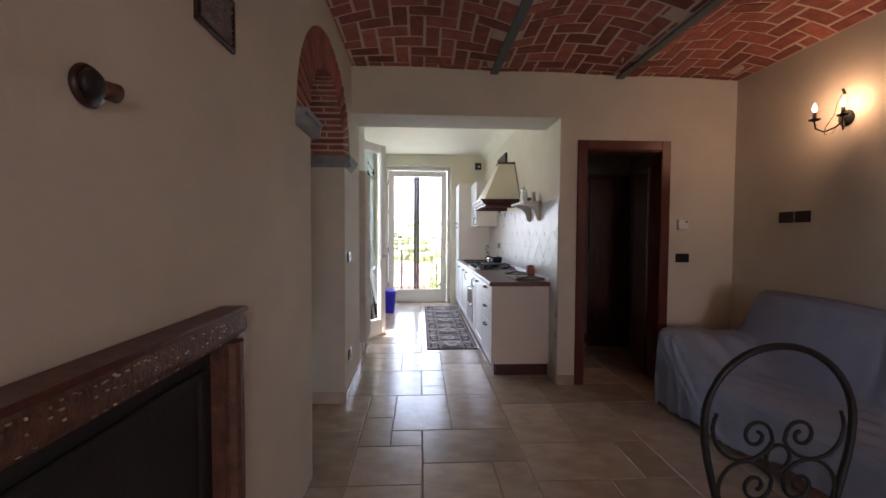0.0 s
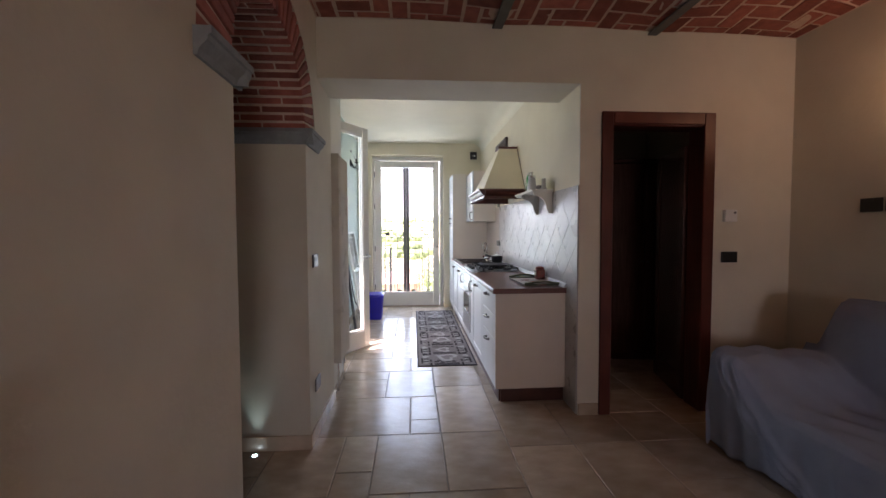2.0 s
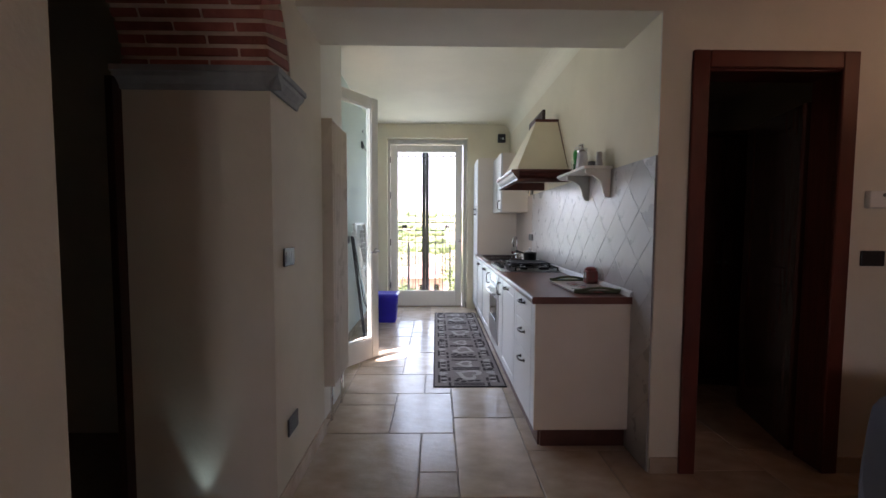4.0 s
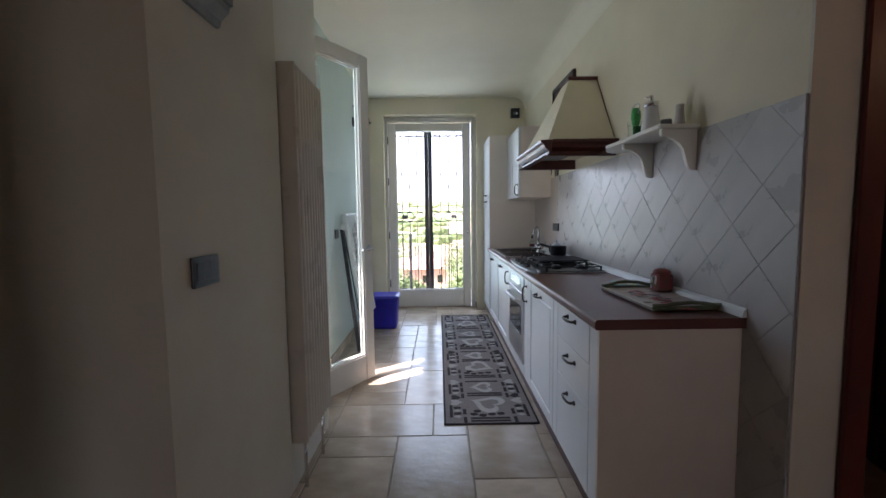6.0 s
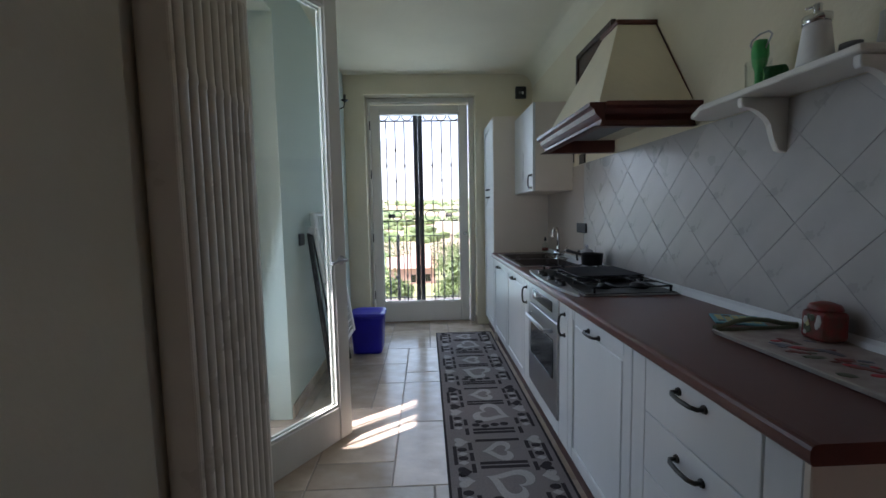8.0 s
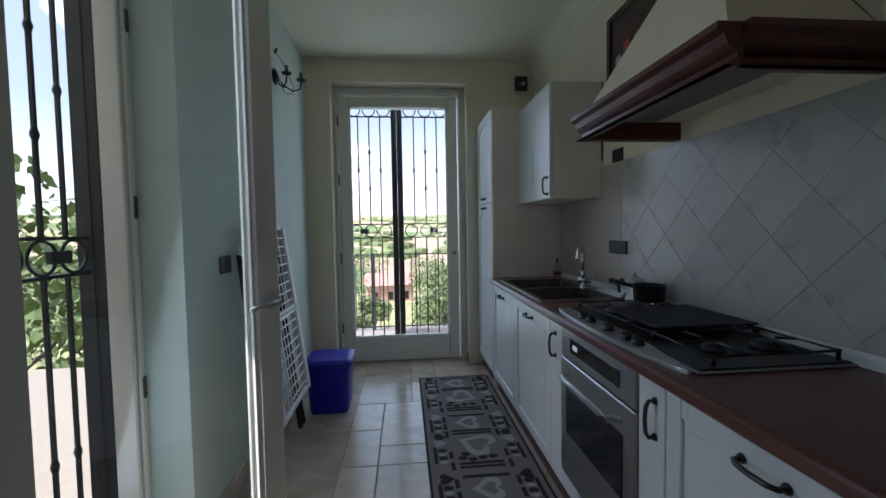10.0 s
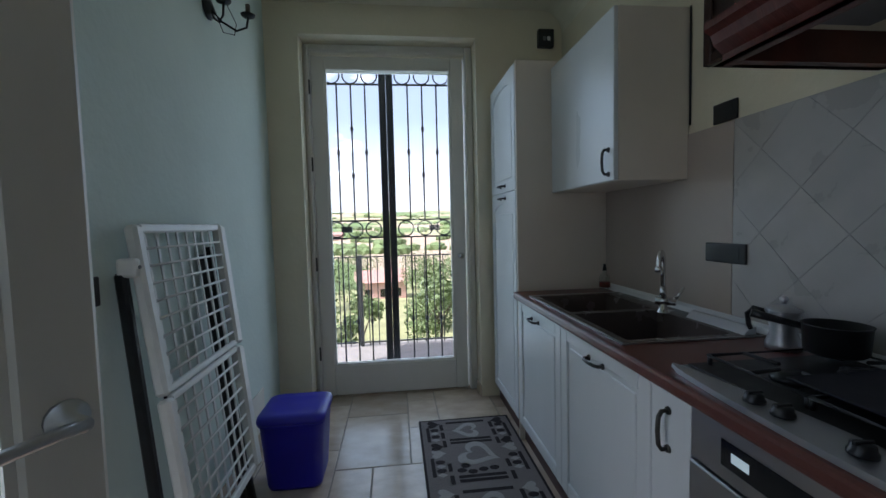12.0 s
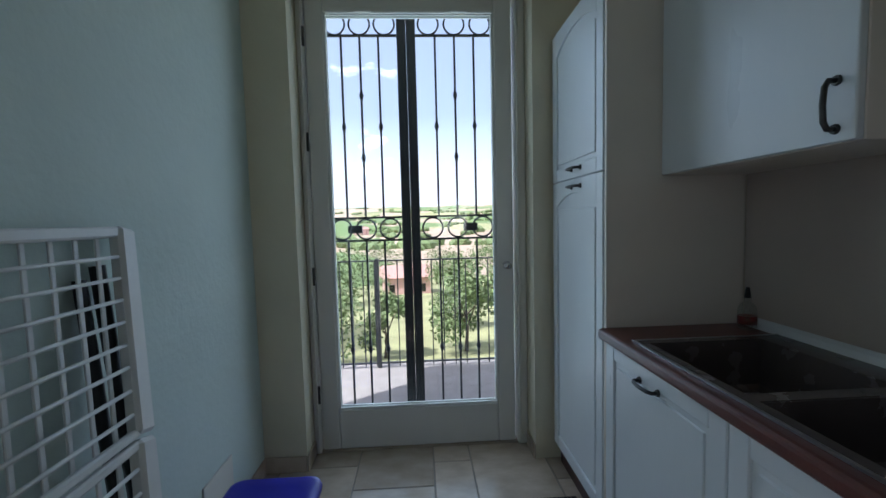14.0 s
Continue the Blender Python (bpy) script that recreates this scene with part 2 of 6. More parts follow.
def box(bm, x0, x1, y0, y1, z0, z1, bev=0.0, seg=1):
    m = Matrix.LocRotScale(((x0 + x1) / 2, (y0 + y1) / 2, (z0 + z1) / 2), None, (x1 - x0, y1 - y0, z1 - z0))
    vs = bmesh.ops.create_cube(bm, size=1, matrix=m)["verts"]
    if bev:
        es = list({e for v in vs for e in v.link_edges})
        bmesh.ops.bevel(bm, geom=es, offset=bev, segments=seg, affect="EDGES", profile=0.5)
    return bm


def cyl(bm, p0, p1, r0, r1=None, n=16):
    p0, p1 = Vector(p0), Vector(p1)
    d = p1 - p0
    m = Matrix.Translation((p0 + p1) / 2) @ d.to_track_quat("Z", "Y").to_matrix().to_4x4()
    r = bmesh.ops.create_cone(bm, cap_ends=True, segments=n, radius1=r0, radius2=r0 if r1 is None else r1, depth=d.length, matrix=m)
    for v in r["verts"]:
        for f in v.link_faces:
            if len(f.verts) == 4:
                f.smooth = True
    return bm


def tube(bm, pts, r, n=6, closed=False, r_end=None):
    """A round bar along points."""
    pts = [Vector(p) for p in pts]
    k, rings = len(pts), []
    up = Vector((0.013, 0.021, 1))
    for i, p in enumerate(pts):
        a = pts[(i - 1) % k] if closed or i else p
        b = pts[(i + 1) % k] if closed or i < k - 1 else p
        d = (b - a).normalized()
        if abs(d.dot(up.normalized())) > 0.97:
            s = d.cross(Vector((1, 0.01, 0))).normalized()
        else:
            s = d.cross(up).normalized()
        t = d.cross(s)
        rr = r if r_end is None else r + (r_end - r) * i / (k - 1)
        rings.append([bm.verts.new(p + s * rr * math.cos(2 * math.pi * j / n) + t * rr * math.sin(2 * math.pi * j / n)) for j in range(n)])
    for i in range(k if closed else k - 1):
        A, B = rings[i], rings[(i + 1) % k]
        best = min(range(n), key=lambda o: (A[0].co - B[o].co).length)
        for j in range(n):
            f = bm.faces.new((A[j], A[(j + 1) % n], B[(j + 1 + best) % n], B[(j + best) % n]))
            f.smooth = True
    if not closed:
        bm.faces.new(rings[0][::-1])
        bm.faces.new(rings[-1])
    return bm


def ring(bm, c, r, t, axis="y", n=20, k=5):
    c = Vector(c)
    pts = []
    for i in range(n):
        a = 2 * math.pi * i / n
        u, v = r * math.cos(a), r * math.sin(a)
        pts.append(c + Vector({"y": (u, 0, v), "x": (0, u, v), "z": (u, v, 0)}[axis]))
    return tube(bm, pts, t, k, True)


def lathe(bm, prof, c, n=24, axis="z"):
    """Turns (radius, height) pairs round an axis through c."""
    c, rings = Vector(c), []
    for r, h in prof:
        row = []
        for j in range(n):
            a = 2 * math.pi * j / n
            u, v = r * math.cos(a), r * math.sin(a)
            row.append(bm.verts.new(c + Vector({"z": (u, v, h), "x": (h, u, v), "y": (u, h, v)}[axis])))
        rings.append(row)
    for A, B in zip(rings, rings[1:]):
        for j in range(n):
            f = bm.faces.new((A[j], A[(j + 1) % n], B[(j + 1) % n], B[j]))
            f.smooth = True
    for row in (rings[0], rings[-1]):
        try:
            bm.faces.new(row)
        except ValueError:
            pass
    return bm


def prism(bm, poly, axis, a, b, bev=0.0):
    """A flat outline pushed from a to b along an axis; outline in the two other axes, in order."""
    def at(u, v, w):
        return {"x": (w, u, v), "y": (u, w, v), "z": (u, v, w)}[axis]
    A = [bm.verts.new(at(u, v, a)) for u, v in poly]
    B = [bm.verts.new(at(u, v, b)) for u, v in poly]
    k = len(poly)
    fs = [bm.faces.new(A), bm.faces.new(B[::-1])] + [bm.faces.new((A[i], B[i], B[(i + 1) % k], A[(i + 1) % k])) for i in range(k)]
    if bev:
        bmesh.ops.bevel(bm, geom=list({e for f in fs for e in f.edges}), offset=bev, segments=1, affect="EDGES", profile=0.5)
    return bm


def mesh_of(name, bm, material):
    bmesh.ops.recalc_face_normals(bm, faces=bm.faces)
    me = bpy.data.meshes.new(name)
    bm.to_mesh(me)
    bm.free()
    me.materials.append(material)
    return me


def part(name, bm, material, parent=None, label=""):
    ob = new(name, mesh_of(name, bm, material))
    if parent:
        ob.parent = parent
        ob.matrix_parent_inverse = parent.matrix_world.inverted() if parent.type == "MESH" else Matrix.Translation(parent.location).inverted()
    return tagged(ob, label)


def thing(name, loc, label, category, group="", kind=""):
    ob = new(name)
    ob.location = loc
    return tagged(ob, label, category, group, kind)


def whole(name, bm, material, label, category, group="", kind=""):
    return tagged(new(name, mesh_of(name, bm, material)), label, category, group, kind)


def struct(name, boxes, material, label="", bev=0.0):
    bm = bmn()
    for b in boxes:
        box(bm, *b, bev=bev)
    return whole(name, bm, material, label, "", kind="structure")


# ---- plan ----
LW, RW, KR, KL = -0.145, 3.28, 1.675, -0.44          # living left and right walls, kitchen right and left walls
WY, WB, FY, FB = 3.262, 3.70, 7.59, 8.02             # wall with the opening (front, back), far wall (front, back)
KC, LC = 2.85, 3.05                                  # kitchen ceiling, top of the living room's walls
AY0, AY1, AX = 1.93, 2.932, -0.76                     # arch jambs and the back of its wall
AC, AZ, AR, AE = 2.431, 1.945, 0.501, 0.88          # arch centre, springing, half width, flattening
PY = 7.795                                           # glass of the far door

# ---- large structure ----
floor = whole("floor", box(bmn(), -3.2, 3.5, NY - 0.2, 8.03, -0.25, -0.0036), GROUT, "", "", kind="structure")
struct("wall_left_near", [(AX, LW, NY, AY0, 0, AZ)], PLASTER)
struct("wall_left_pier", [(AX, LW, AY1, WB, 0, AZ)], PLASTER)
# wall above the arch, cut round
bm = bmn()
poly = [(NY, AZ), (AC - AR - 0.25, AZ)]
for i in range(25):
    a = math.pi - math.pi * i / 24
    poly.append((AC + (AR + 0.25) * math.cos(a) * 0.999, AZ + AE * (AR + 0.25) * math.sin(a)))
poly += [(WB, AZ), (WB, LC), (NY, LC)]
prism(bm, poly, "x", AX, LW)
whole("wall_left_upper", bm, PLASTER, "", "", kind="structure")
struct("wall_opening", [(LW, KR, WY, WB, 2.372, LC), (KR, 1.86, WY, WY + 0.012, 0, LC), (KR, 1.86, WY + 0.012, WB, 2.372, LC), (2.64, RW + 0.3, WY, WY + 0.16, 0, LC), (1.86, 2.64, WY, WY + 0.16, 2.15, LC)], PLASTER)
struct("wall_opening_jamb", [(KR, 1.86, WY + 0.0125, WB, 0, 2.3715)], PLASTER_Y)
struct("wall_right", [(RW, RW + 0.3, NY, WY + 0.0, 0, LC)], PLASTER)
struct("wall_behind", [(LW - 0.6, 0.95, NY - 0.25, NY, 0, LC), (2.15, RW + 0.3, NY - 0.25, NY, 0, LC), (0.95, 2.15, NY - 0.25, NY, 0, 0.9), (0.95, 2.15, NY - 0.25, NY, 2.2, LC)], PLASTER)
# unseen window, made up as the opening for the rear fill lamp
win = thing("added_window_1", (1.55, NY, 0.9), "unseen white framed window, added to hold the rear fill lamp", "window", kind="structure")
for (x0, x1, z0, z1) in ((0.951, 1.01, 0.901, 2.199), (2.09, 2.149, 0.901, 2.199), (1.011, 2.089, 0.901, 0.96), (1.011, 2.089, 2.14, 2.199), (1.52, 1.58, 0.961, 2.139)):
    part("window_frame", box(bmn(), x0, x1, NY - 0.10, NY - 0.04, z0, z1, 0.005), FRAME_W, win)
for x0, x1 in ((1.01, 1.52), (1.58, 2.09)):
    pn = part("pane", box(bmn(), x0, x1, NY - 0.073, NY - 0.067, 0.96, 2.14), GLASS, win)
    pn.visible_shadow = False
struct("wall_kitchen_right", [(KR, KR + 0.2, WB, FB, 0, 3.05)], PLASTER_Y)
struct("wall_far", [(KL - 0.4, -0.215, FY, FB, 0, 3.05), (1.027, KR + 0.2, FY, FB, 0, 3.05), (-0.215, 1.027, FY, FB, 2.64, 3.05)], PLASTER_Y)
struct("wall_kitchen_pier", [(KL - 0.36, -0.19, WB, 4.44, 0, 3.05)], PLASTER_K)
struct("wall_kitchen_left", [(KL - 0.36, KL, 5.43, FY, 0, 3.05), (KL - 0.36, KL, 4.44, 5.43, 2.52, 3.05)], PLASTER_L)
# unseen pillar added outside to keep sun off the side door's far half
struct("sun_blocker_terrace", [(-1.8, -1.4, 4.45, 4.75, -0.2, 4.4)], PLASTER)
struct("ceiling_kitchen", [(KL - 0.3, KR + 0.1, WB - 0.0, FB, KC, 3.05)], CEIL_W)
# roof; the second box is an unseen eave added to shade the side door's jamb
struct("roof_slab_shade_eave", [(KL - 0.36, RW + 0.3, NY - 0.25, FB, 3.06, 3.3), (KL - 0.76, KL - 0.3605, 3.905, FB, 3.06, 3.3), (-3.2, KL - 0.361, 0.3, 3.9, 3.06, 3.3)], PLASTER)
# coved strip where the kitchen ceiling meets the right wall
bm = bmn()
pl = [(KR, KC)] + [(KR - 0.16 + 0.16 * math.cos(a), KC - 0.16 + 0.16 * math.sin(a)) for a in [math.pi / 2 * i / 8 for i in range(9)]]
prism(bm, pl[:1] + pl[1:], "y", WB, FY)
whole("cove_kitchen", bm, CEIL_W, "", "", kind="structure")
# the dim room behind the arch
struct("wall_side_room", [(-3.2, -3.0, 0.3, 3.9, 0, LC), (-3.0, AX, 0.3, 0.5, 0, LC), (-3.0, KL - 0.361, 3.705, 3.9, 0, LC)], PLASTER)
struct("trim_arch_post", [(AX - 0.03, AX + 0.0, AY1 - 0.05, AY1 + 0.06, 0.0, 1.90)], WOOD_D)
# the dark passage behind the brown door
struct("wall_passage", [(1.88, 2.0, WB, 5.2, 0, LC), (3.3, 3.5, WY + 0.16, 5.2, 0, LC), (1.7, 3.5, 5.2, 5.4, 0, LC)], PLASTER)
struct("ceiling_passage", [(1.87, 3.4, WY + 0.16, 5.3, 2.5, 2.6)], PLASTER)
struct("ceiling_side_room", [(-3.0, AX, 0.5, 3.7, 2.9, 3.0)], PLASTER)

# brick vault between iron beams, herringbone, one mesh
BEAMS = (1.08, 2.19)
SPANS = ((LW, BEAMS[0]), BEAMS, (BEAMS[1], RW))


def vault(x, y):
    for a, b in SPANS:
        if x <= b or b == RW:
            u = (x - a) / (b - a) * 2 - 1
            s = min(1.0, max(0.0, (WY - y) / 0.75))
            s = 0.12 + 0.88 * s * s * (3 - 2 * s)
            base = 2.765 - 0.012 * x
            return base + 0.11 * max(0.0, 1 - u * u) * s
    return 2.75


bm = bmn()
xs = [LW + (RW - LW) * i / 54 for i in range(55)]
ys = [NY + (WY - NY) * i / 60 for i in range(61)]
grid = [[bm.verts.new((x, y, vault(x, y) + 0.004)) for x in xs] for y in ys]
top = [[bm.verts.new((x, y, 3.04)) for x in (xs[0], xs[-1])] for y in (ys[0], ys[-1])]
for j in range(60):
    for i in range(54):
        bm.faces.new((grid[j][i], grid[j][i + 1], grid[j + 1][i + 1], grid[j + 1][i])).smooth = True
bm.faces.new((top[0][0], top[0][1], top[1][1], top[1][0]))
for f in bm.faces:
    f.material_index = 0
BW, JO = 0.118, 0.015
rnd = random.Random(4)


def vault_brick(x0, x1, y0, y1):
    x0, x1, y0, y1 = max(x0, LW), min(x1, RW), max(y0, NY), min(y1, WY)
    if x1 - x0 < 0.025 or y1 - y0 < 0.025:
        return
    j, dz = JO / 2, rnd.uniform(-0.003, 0.003)
    x0, x1, y0, y1 = x0 + j * rnd.uniform(0.7, 1.4), x1 - j * rnd.uniform(0.7, 1.4), y0 + j * rnd.uniform(0.7, 1.4), y1 - j * rnd.uniform(0.7, 1.4)
    e = 0.004
    lo = [bm.verts.new((x, y, vault(x, y) + dz)) for x, y in ((x0 + e, y0 + e), (x1 - e, y0 + e), (x1 - e, y1 - e), (x0 + e, y1 - e))]
    hi = [bm.verts.new((x, y, vault(x, y) + 0.012)) for x, y in ((x0, y0), (x1, y0), (x1, y1), (x0, y1))]
    fs = [bm.faces.new(lo)] + [bm.faces.new((lo[k], lo[(k + 1) % 4], hi[(k + 1) % 4], hi[k])) for k in range(4)]
    for f in fs:
        f.material_index = 1


for i in range(-8, 50):
    for j in range(-24, 16):
        ox, oy = LW + 0.03 + (i + 2 * j) * BW, NY + (i - 2 * j) * BW
        if ox < LW - 0.4 or ox > RW + 0.3 or oy < NY - 0.4 or oy > WY + 0.3:
            continue
        vault_brick(ox, ox + 2 * BW, oy, oy + BW)
        vault_brick(ox + 2 * BW, ox + 3 * BW, oy - BW, oy + BW)
me = bpy.data.meshes.new("ceiling_living")
bmesh.ops.recalc_face_normals(bm, faces=bm.faces)
bm.to_mesh(me)
bm.free()
me.materials.append(MORTAR)
me.materials.append(BRICK_I)
tagged(new("ceiling_living", me), "", "", kind="structure")
for bx in BEAMS:
    bm = bmn()
    z = 2.742 - 0.012 * bx
    box(bm, bx - 0.035, bx + 0.035, NY, WY, z, z + 0.014, 0.003)
    box(bm, bx - 0.008, bx + 0.008, NY, WY, z + 0.014, z + 0.12)
    whole("ceiling_beam", bm, IRON_GREY, "grey painted iron beam between shallow brick vaults", "beam", "beams of the brick ceiling")

# brick arch
arch = whole("arch", prism(bmn(), [(AC + (AR + 0.006) * math.cos(a), AZ + AE * (AR + 0.006) * math.sin(a)) for a in [math.pi * i / 24 for i in range(25)]]
             + [(AC + (AR + 0.249) * math.cos(a), AZ + AE * (AR + 0.249) * math.sin(a)) for a in [math.pi * (24 - i) / 24 for i in range(25)]], "x", AX + 0.012, LW - 0.012), MORTAR, "", "", kind="structure")
rnd = random.Random(9)
NV = 30


def voussoir(a0, a1, r0, r1, x0, x1):
    b = bmn()
    pts = [(AC + r * math.cos(a), AZ + AE * r * math.sin(a)) for r, a in ((r0, a0), (r0, a1), (r1, a1), (r1, a0))]
    prism(b, pts, "x", x0, x1, 0.003)
    return part("brick", b, BRICK, arch)


for i in range(NV):
    a0, a1 = math.pi * i / NV, math.pi * (i + 1) / NV
    g = 0.0085 / AR
    cuts = [LW, LW - 0.125, LW - 0.375, AX] if i % 2 else [LW, LW - 0.25, LW - 0.50, AX]
    for k in range(3):
        w = rnd.uniform(-0.003, 0.003)
        voussoir(a0 + g, a1 - g, AR + w, AR + 0.245, cuts[k + 1] + 0.005, cuts[k] - (0.005 if k else w))
# grey stone imposts of the arch
for nm, y0, y1, sgn in (("near", AY0, AY0, 1), ("far", AY1, AY1, -1)):
    b = bmn()
    prof = [(0.0, 0.0), (0.012, 0.0), (0.018, 0.02), (0.042, 0.045), (0.045, 0.06), (0.055, 0.062), (0.055, 0.085), (0.0, 0.085)]
    prism(b, [(y0 + sgn * (u - 0.001), AZ - 0.085 + v) for u, v in prof], "x", AX - 0.01, LW + 0.05)
    whole("arch_impost", b, STONE_GREY, "grey stone impost moulding under the brick arch", "moulding", "imposts of the arch")
b = bmn()
prism(b, [(LW + u, AZ - 0.085 + v) for u, v in prof], "y", AY1 - 0.05, WY - 0.02)
whole("arch_impost", b, STONE_GREY, "grey stone impost moulding returning on the pier", "moulding", "imposts of the arch")
b = bmn()
prism(b, [(LW + u, AZ - 0.085 + v) for u, v in prof], "y", AY0 - 0.27, AY0 + 0.05)
whole("arch_impost", b, STONE_GREY, "grey stone impost moulding on the wall's end", "moulding", "imposts of the arch")

# skirting
struct("baseboard_pier", [(AX + 0.02, LW + 0.012, AY1 - 0.013, AY1 - 0.001, 0, 0.09), (LW + 0.001, LW + 0.012, AY1, WB, 0, 0.09)], SLAB, bev=0.002)
struct("baseboard_far", [(KL + 0.002, -0.217, FY - 0.012, FY - 0.001, 0, 0.085), (-0.214, -0.203, FY - 0.01, 7.74, 0, 0.085), (1.016, 1.026, FY - 0.01, 7.74, 0, 0.085), (KL + 0.001, KL + 0.012, 5.44, FY - 0.014, 0, 0.085)], SLAB, bev=0.002)
struct("baseboard_living", [(RW - 0.012, RW - 0.001, 0.3, WY - 0.002, 0, 0.085), (2.672, RW - 0.014, WY - 0.012, WY - 0.001, 0, 0.085), (KR + 0.002, 1.826, WY - 0.012, WY - 0.001, 0, 0.085)], SLAB, bev=0.002)

# ---- far glazed door ----


def glazed_leaf(parent, W, H, st, br, th=0.06):
    """A leaf in its own frame: x along its width from 0, z up, y depth. Returns lists of (name, bmesh, material)."""
    out = []
    b = bmn()
    box(b, 0, st, -th / 2, th / 2, 0, H, 0.006)
    out.append(("stile", b, FRAME_W))
    b = bmn()
    box(b, W - st, W, -th / 2, th / 2, 0, H, 0.006)
    out.append(("stile", b, FRAME_W))
    b = bmn()
    box(b, st + 0.0005, W - st - 0.0005, -th / 2 + 0.002, th / 2 - 0.002, 0, br, 0.006)
    out.append(("rail", b, FRAME_W))
    b = bmn()
    box(b, st + 0.0005, W - st - 0.0005, -th / 2 + 0.002, th / 2 - 0.002, H - st, H, 0.006)
    out.append(("rail", b, FRAME_W))
    for y in (-0.016, 0.016):
        b = bmn()
        for (x0, x1, z0, z1) in ((st, st + 0.012, br, H - st), (W - st - 0.012, W - st, br, H - st), (st + 0.012, W - st - 0.012, br, br + 0.012), (st + 0.012, W - st - 0.012, H - st - 0.012, H - st)):
            box(b, x0, x1, y - 0.006, y + 0.006, z0, z1)
        out.append(("glazing_bead", b, FRAME_W))
    b = bmn()
    box(b, st - 0.004, W - st + 0.004, -0.003, 0.003, br - 0.004, H - st + 0.004)
    out.append(("pane", b, GLASS))
    return out


door1 = thing("door_1", (0.40, PY, 0), "closed white balcony door with one tall pane", "door", kind="structure")
M1 = Matrix.Translation((-0.172, PY, 0.012))
for n_, b, m_ in glazed_leaf(door1, 1.128, 2.552, 0.098, 0.232):
    bmesh.ops.transform(b, matrix=M1, verts=b.verts)
    o = part(n_, b, m_, door1)
    if n_ == "pane":
        o.visible_shadow = False
# fixed frame round it
for (x0, x1, z0, z1) in ((-0.214, -0.178, 0, 2.639), (0.969, 1.026, 0, 2.639), (-0.177, 0.968, 2.578, 2.639)):
    part("door_frame", box(bmn(), x0, x1, 7.745, 7.86, z0, z1, 0.006), FRAME_W, door1)
for (x0, x1, z0, z1) in ((-0.195, -0.182, 0.01, 2.61), (0.972, 0.986, 0.01, 2.61), (-0.18, 0.97, 2.584, 2.598)):
    part("door_stop", box(bmn(), x0, x1, 7.73, 7.7445, z0, z1, 0.004), FRAME_W, door1)
for z in (0.30, 0.98, 1.72, 2.28):
    part("hinge", cyl(bmn(), (-0.178, 7.742, z), (-0.178, 7.742, z + 0.10), 0.008, n=8), PEWTER, door1, "dark steel hinge")
b = bmn()
lathe(b, [(0.024, 0), (0.024, -0.006), (0.012, -0.01), (0.012, -0.04), (0.019, -0.046), (0.019, -0.056), (0.005, -0.06)], (0.915, PY - 0.03, 1.06), 16, "y")
part("door_knob", b, CHROME, door1, "small chrome knob")
b = bmn()
box(b, -0.06, 0.85, PY - 0.05, PY - 0.032, 2.455, 2.482, 0.004)
for x in (0.1, 0.62):
    box(b, x, x + 0.09, PY - 0.066, PY - 0.05, 2.452, 2.47, 0.004)
part("roller_bracket", b, FRAME_W, door1)
struct("door_sill", [(-0.2, 1.02, 7.76, 8.02, -0.004, 0.010)], SLAB, bev=0.002)

# ---- iron gates outside the doors ----


def gate_leaf(parent, M, w, h, post, flip=False):
    """One leaf of an iron gate, x from 0 to w, z up; the wide post is at the end that meets its twin."""
    def put(n_, b, label=""):
        bmesh.ops.transform(b, matrix=M, verts=b.verts)
        part(n_, b, GATE, parent, label)
    s = 0.028
    p0, p1 = (post, w - s) if flip else (s, w - post)
    put("post", box(bmn(), 0, p0, -0.02, 0.02, 0, h, 0.003))
    put("post", box(bmn(), p1, w, -0.02, 0.02, 0, h, 0.003))
    for z in (0.012, h * 0.457, h * 0.510, h * 0.921, h * 0.971):
        put("crossbar", box(bmn(), p0, p1, -0.007, 0.007, z, z + 0.012))
    iw = (p1 - p0)
    for k in range(3):
        x = p0 + iw * (k + 0.5) / 3
        r = min(iw / 6 - 0.004, h * 0.0235)
        put("ring", ring(bmn(), (x, 0, h * 0.9485), r, 0.006, "y", 22))
        if k != 1:
            put("ring", ring(bmn(), (x, 0, h * 0.486), r, 0.006, "y", 22))
        else:
            put("ring", ring(bmn(), (x, 0, h * 0.486), r * 0.98, 0.006, "y", 22))
    put("plaque", box(bmn(), p0 + iw * (0.64 if flip else 0.32) - 0.03, p0 + iw * (0.64 if flip else 0.32) + 0.055, -0.012, 0.012, h * 0.477, h * 0.495, 0.002))
    for k in range(3):
        x = p0 + iw * (k + 1) / 4
        b = bmn()
        box(b, x - 0.006, x + 0.006, -0.006, 0.006, h * 0.512, h * 0.923)
        for z in ((h * 0.72,) if k != 1 else (h * 0.65, h * 0.79)):
            lathe(b, [(0.006, -0.03), (0.011, -0.012), (0.014, 0), (0.011, 0.012), (0.006, 0.03)], (x, 0, z), 8)
        put("bar", b)
        b = bmn()
        box(b, x - 0.006, x + 0.006, -0.006, 0.006, 0.02, h * 0.46)
        lathe(b, [(0.006, -0.03), (0.011, -0.012), (0.014, 0), (0.011, 0.012), (0.006, 0.03)], (x, 0, h * 0.2), 8)
        put("bar", b)


